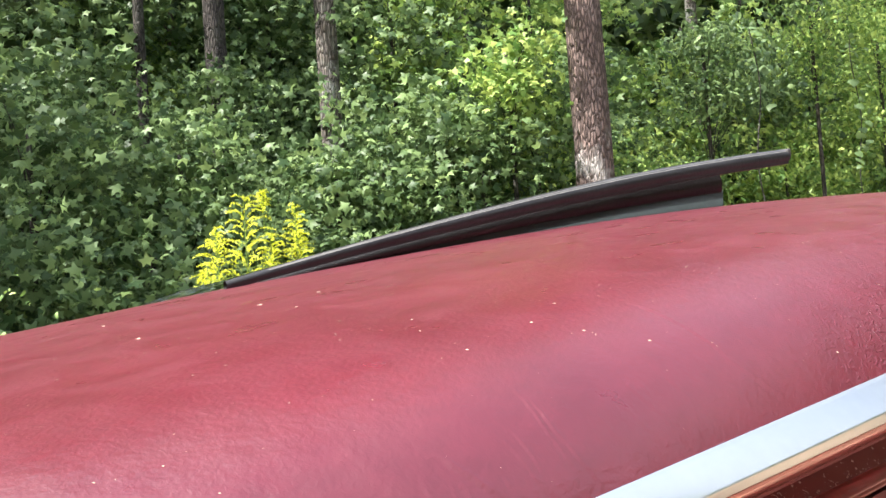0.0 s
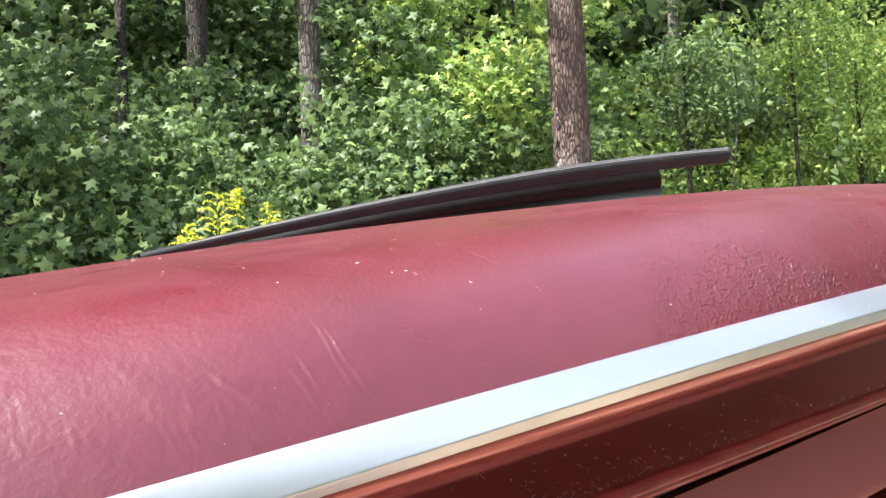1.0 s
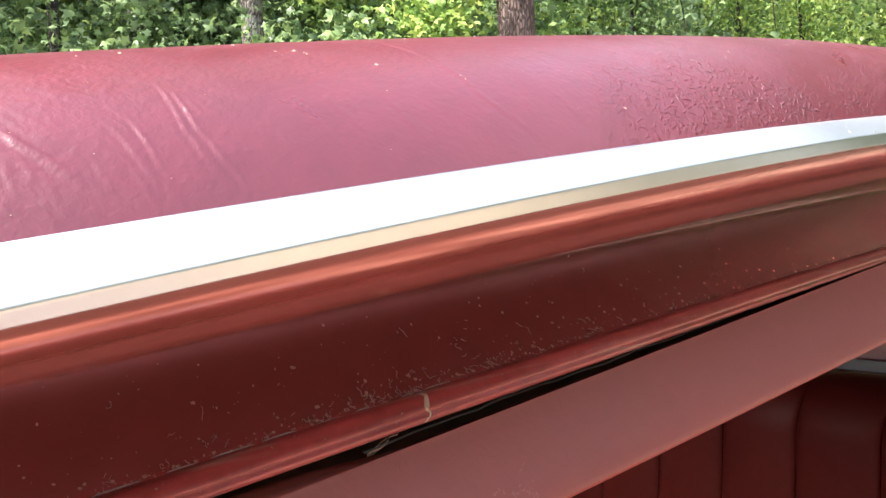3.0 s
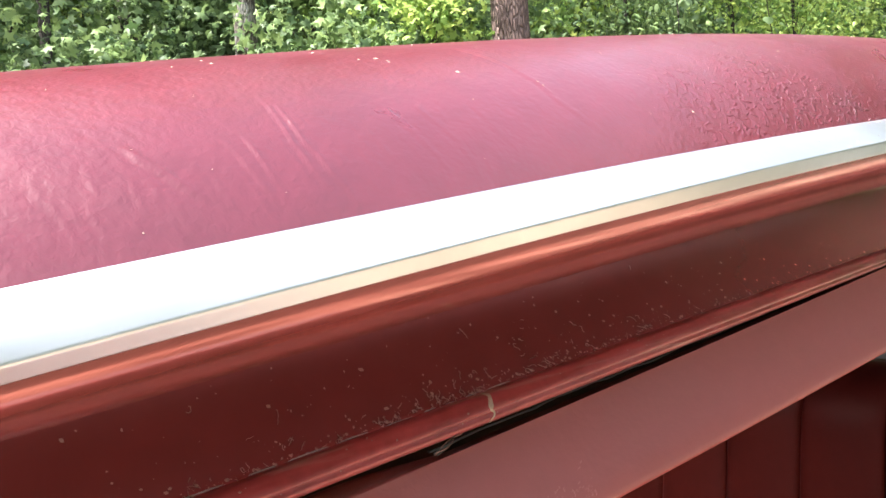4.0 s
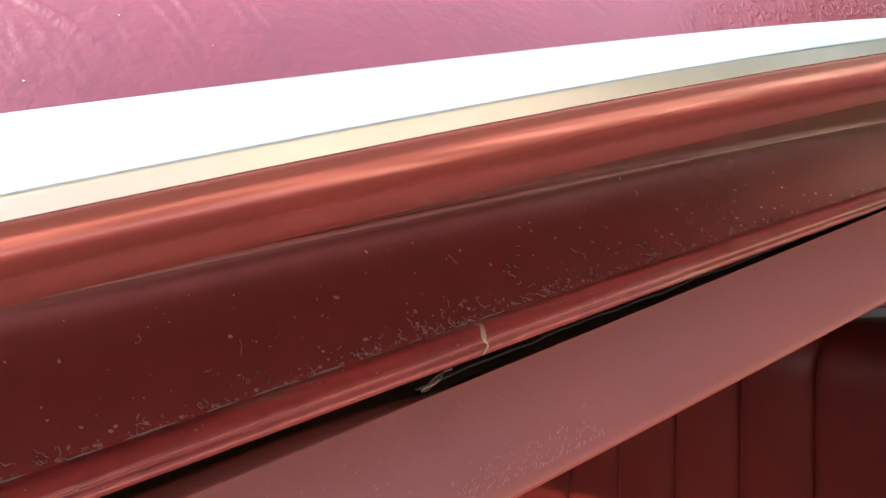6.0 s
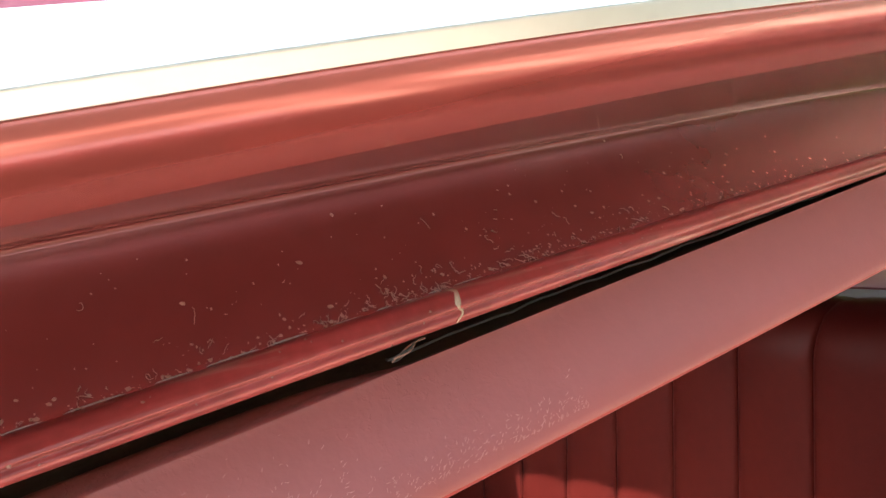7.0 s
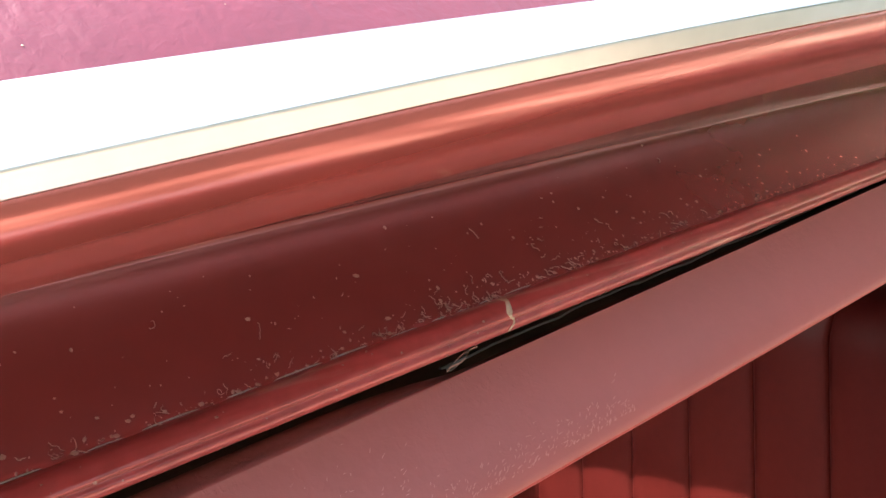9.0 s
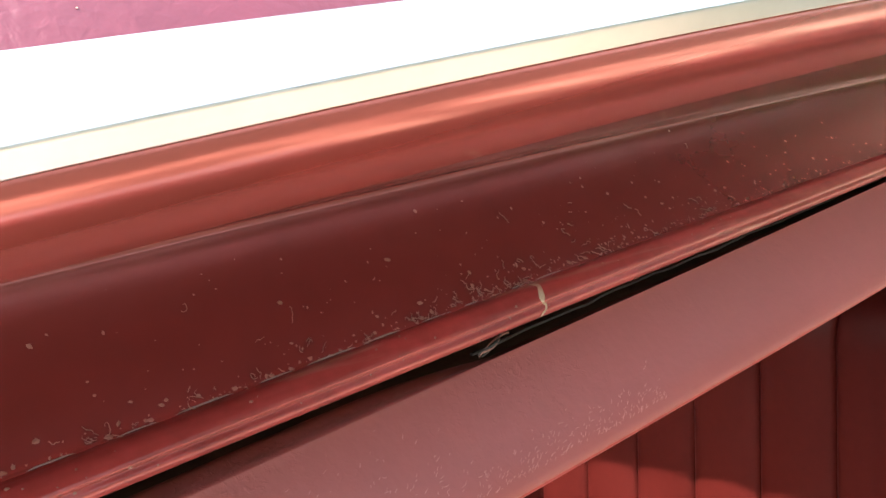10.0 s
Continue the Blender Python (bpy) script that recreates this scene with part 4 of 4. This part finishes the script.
def on_roof(x, d):
    p = roof_point(x, d)
    p.z += relief(x, d) * min(1.0, d / 0.0015)
    e = roof_point(x, d + 0.001) - roof_point(x, d)
    g = roof_point(x + 0.001, d) - roof_point(x, d)
    return p, g.cross(e)


def on_channel(x, w):
    sec = channel_section(x)
    i = w * (len(sec) - 1)
    a = min(int(i), len(sec) - 2)
    p = sec[a].lerp(sec[a + 1], i - a)
    e = sec[a + 1] - sec[a]
    return p, Vector((0, e.z, -e.y)) if e.z < 0 else Vector((0, -1, 0))


def on_lip(x, w):
    sec = lip_section(x)
    i = w * (len(sec) - 1)
    a = min(int(i), len(sec) - 2)
    return sec[a].lerp(sec[a + 1], i - a), Vector((0, -1, 0.3))


spots = []
for k in range(620):
    x, d = rng.uniform(-0.08, 0.42), abs(rng.normal(0, 0.09)) + 0.001
    p, nor = on_roof(x, min(d, 0.29))
    spots.append((p, nor, 0.00008 + 0.00026 * rng.random() ** 3))
for x, d, z in ((0.1281, 0.0042, 0.0003), (0.0175, 0.188, 0.0009), (0.0129, 0.122, 0.0008), (0.0519, 0.140, 0.0008), (0.0715, 0.141, 0.0007), (0.2613, 0.147, 0.0007)):
    p, nor = on_roof(x, d)
    spots.append((p, nor, z))
flake_mesh("roof_dust", spots, DUST, car, "pale dust specks on the vinyl")
spots = []
for k in range(560):
    x = rng.normal(0.12, 0.07)
    w = 0.90 - abs(rng.normal(0, 0.20))
    if w > 0.25:
        p, nor = on_channel(x, w)
        spots.append((p, nor, 0.00010 + 0.00046 * rng.random() ** 2.5))
for k in range(90):
    x = rng.uniform(-0.02, 0.22)
    p, nor = on_lip(x, rng.uniform(0.1, 0.8))
    spots.append((p, nor, 0.00012 + 0.00035 * rng.random() ** 2))
flake_mesh("channel_dust", spots, MUD, car, "pale mud flecks in the door channel")


def squiggle(p0, nor, length, width):
    """A thin curling thread of dried mud on the channel wall."""
    v, f = [], []
    u = Vector((1, 0, 0))
    w = nor.normalized().cross(u).normalized()
    a, p = rng.uniform(0, 6.3), Vector(p0)
    n = 9
    for k in range(n):
        a += rng.normal(0, 0.75)
        p = p + (u * math.cos(a) + w * math.sin(a)) * (length / n)
        side = (w * math.cos(a) - u * math.sin(a)) * width * (0.5 + 0.5 * math.sin(math.pi * (k + 0.5) / n))
        v += [tuple(p - side + nor.normalized() * 0.0001), tuple(p + nor.normalized() * 0.0003), tuple(p + side + nor.normalized() * 0.0001)]
        if k:
            b = len(v) - 6
            f += [(b, b + 1, b + 4, b + 3), (b + 1, b + 2, b + 5, b + 4)]
    return v, f


def ridge(p0, slant, length, width):
    """A short, slightly bent raised ridge on an upright face."""
    v, f = [], []
    bow = rng.normal(0, 0.5)
    n = 5
    for k in range(n):
        t = k / (n - 1) - 0.5
        a = slant + bow * t
        c = Vector(p0) + Vector((math.cos(a), 0, math.sin(a))) * length * t
        side = Vector((-math.sin(a), 0, math.cos(a))) * width * math.cos(math.pi * t * 0.9)
        v += [tuple(c - side + Vector((0, -0.00002, 0))), tuple(c + Vector((0, -0.00002 - width * 0.9, 0))), tuple(c + side + Vector((0, -0.00002, 0)))]
        if k:
            b = len(v) - 6
            f += [(b, b + 1, b + 4, b + 3), (b + 1, b + 2, b + 5, b + 4)]
    return v, f


v, f = [], []
for k in range(150):
    p, nor = on_channel(rng.normal(0.105, 0.05) if k < 110 else rng.normal(0.103, 0.006), 0.95 - abs(rng.normal(0, 0.17)))
    a, b = squiggle(p, nor, rng.uniform(0.0008, 0.0036), rng.uniform(0.00003, 0.00009))
    f += [tuple(i + len(v) for i in q) for q in b]
    v += a
me = bpy.data.meshes.new("dried_mud")
me.from_pydata(v, [], f)
tagged(finish("dried_mud", me, MUD, car, "thin curled threads of dried mud"), kind="stuff")
# grey grime lying along the top of the lip
v, f = [], []
x = 0.012
while x < 0.118:
    long = rng.uniform(0.002, 0.009)
    n = max(4, int(long / 0.0004))
    high = rng.uniform(0.03, 0.12)
    for k in range(n):
        t = k / (n - 1)
        q = x + long * t
        rag = math.sin(math.pi * t) ** 0.6 * (0.65 + 0.5 * noise.noise((q * 1900, 1.0, 5.0)))
        lo, nor = on_channel(q, 0.985)
        hi, _ = on_channel(q, 0.985 - high * max(0.05, rag))
        v += [tuple(lo + Vector((0, -0.00006, 0.00003))), tuple((lo + hi) / 2 + Vector((0, -0.00012, 0.00005))), tuple(hi + Vector((0, -0.00004, 0.00002)))]
        if k:
            b = len(v) - 6
            f += [(b, b + 1, b + 4, b + 3), (b + 1, b + 2, b + 5, b + 4)]
    x += long + rng.uniform(0.0006, 0.006)
me = bpy.data.meshes.new("grime")
me.from_pydata(v, [], f)
tagged(finish("grime", me, GRIME, car, "grey grime settled along the lip"), kind="stuff")
# the tan smear that runs down over the lip
v = []
for k, w in enumerate(np.linspace(0.02, 0.75, 12)):
    p, nor = on_lip(0.1065 + 0.0006 * math.sin(k), w)
    half = 0.0009 * (1 - k / 13) * (0.8 + 0.3 * math.sin(2.1 * k))
    v.append([p + Vector((-half, -0.0002, 0)), p + Vector((0, -0.0005, 0)), p + Vector((half, -0.0002, 0))])
grid_mesh("mud_smear", v, DUST, car, "tan mud smear across the lip")
# bright scuffs and grit on the trim
spots = []
for k in range(90):
    x = 0.14 + 0.26 * rng.random() ** 0.8
    sec = trim_section(x)
    i = int(rng.integers(1, 8))
    spots.append((sec[i].lerp(sec[i + 1], rng.random()), Vector((0, -0.8, 0.6)), 0.00012 + 0.00045 * rng.random() ** 3))
flake_mesh("trim_grit", spots, DUST, car, "pale grit stuck to the bright trim")
# dust lying on the upper edge of the sunroof seal, and a tan corner cap
rows = []
for q in np.linspace(0.05, 0.995, 60):
    c = glass_line(q, 0.36)
    g = 0.40 + 0.60 * min(1.0, q * 1.6)
    h = 0.0004 * (0.6 + 0.4 * noise.noise((q * 30, 2, 0)))
    rows.append([(c.x, c.y - 0.0041 * g - 0.0002, c.z + (0.0031 + h) * g), (c.x, c.y - 0.0021 * g - 0.0002, c.z + 0.0050 * g), (c.x, c.y + 0.0006 * g, c.z + 0.0058 * g)])
grid_mesh("seal_dust", rows, SEAL_DUST, car, "grey dust along the glass edge")
# fine raised crinkles low on the garnish moulding, coloured paler to paint glints
CRINKLE = material("crinkle_glint_vinyl", (0.46, 0.20, 0.18), 0.24, vary=0.1, scale=60)
v, f = [], []
for k in range(420):
    x = 0.045 + 0.085 * rng.random() ** 0.8
    sec = pad_section(x)
    i = 23.4 - abs(rng.normal(0, 2.6 if x < 0.085 else 1.1))
    if i < 16.5:
        continue
    p = sec[int(i)].lerp(sec[int(i) + 1], i - int(i))
    a, b = ridge(p, rng.normal(0.95, 0.55), rng.uniform(0.0003, 0.0013), rng.uniform(0.00004, 0.00009))
    f += [tuple(j + len(v) for j in q) for q in b]
    v += a
me = bpy.data.meshes.new("crinkle")
me.from_pydata(v, [], f)
tagged(finish("crinkle", me, CRINKLE, car, "fine raised crinkles in the vinyl moulding, glints put into their paler colour"), kind="stuff")
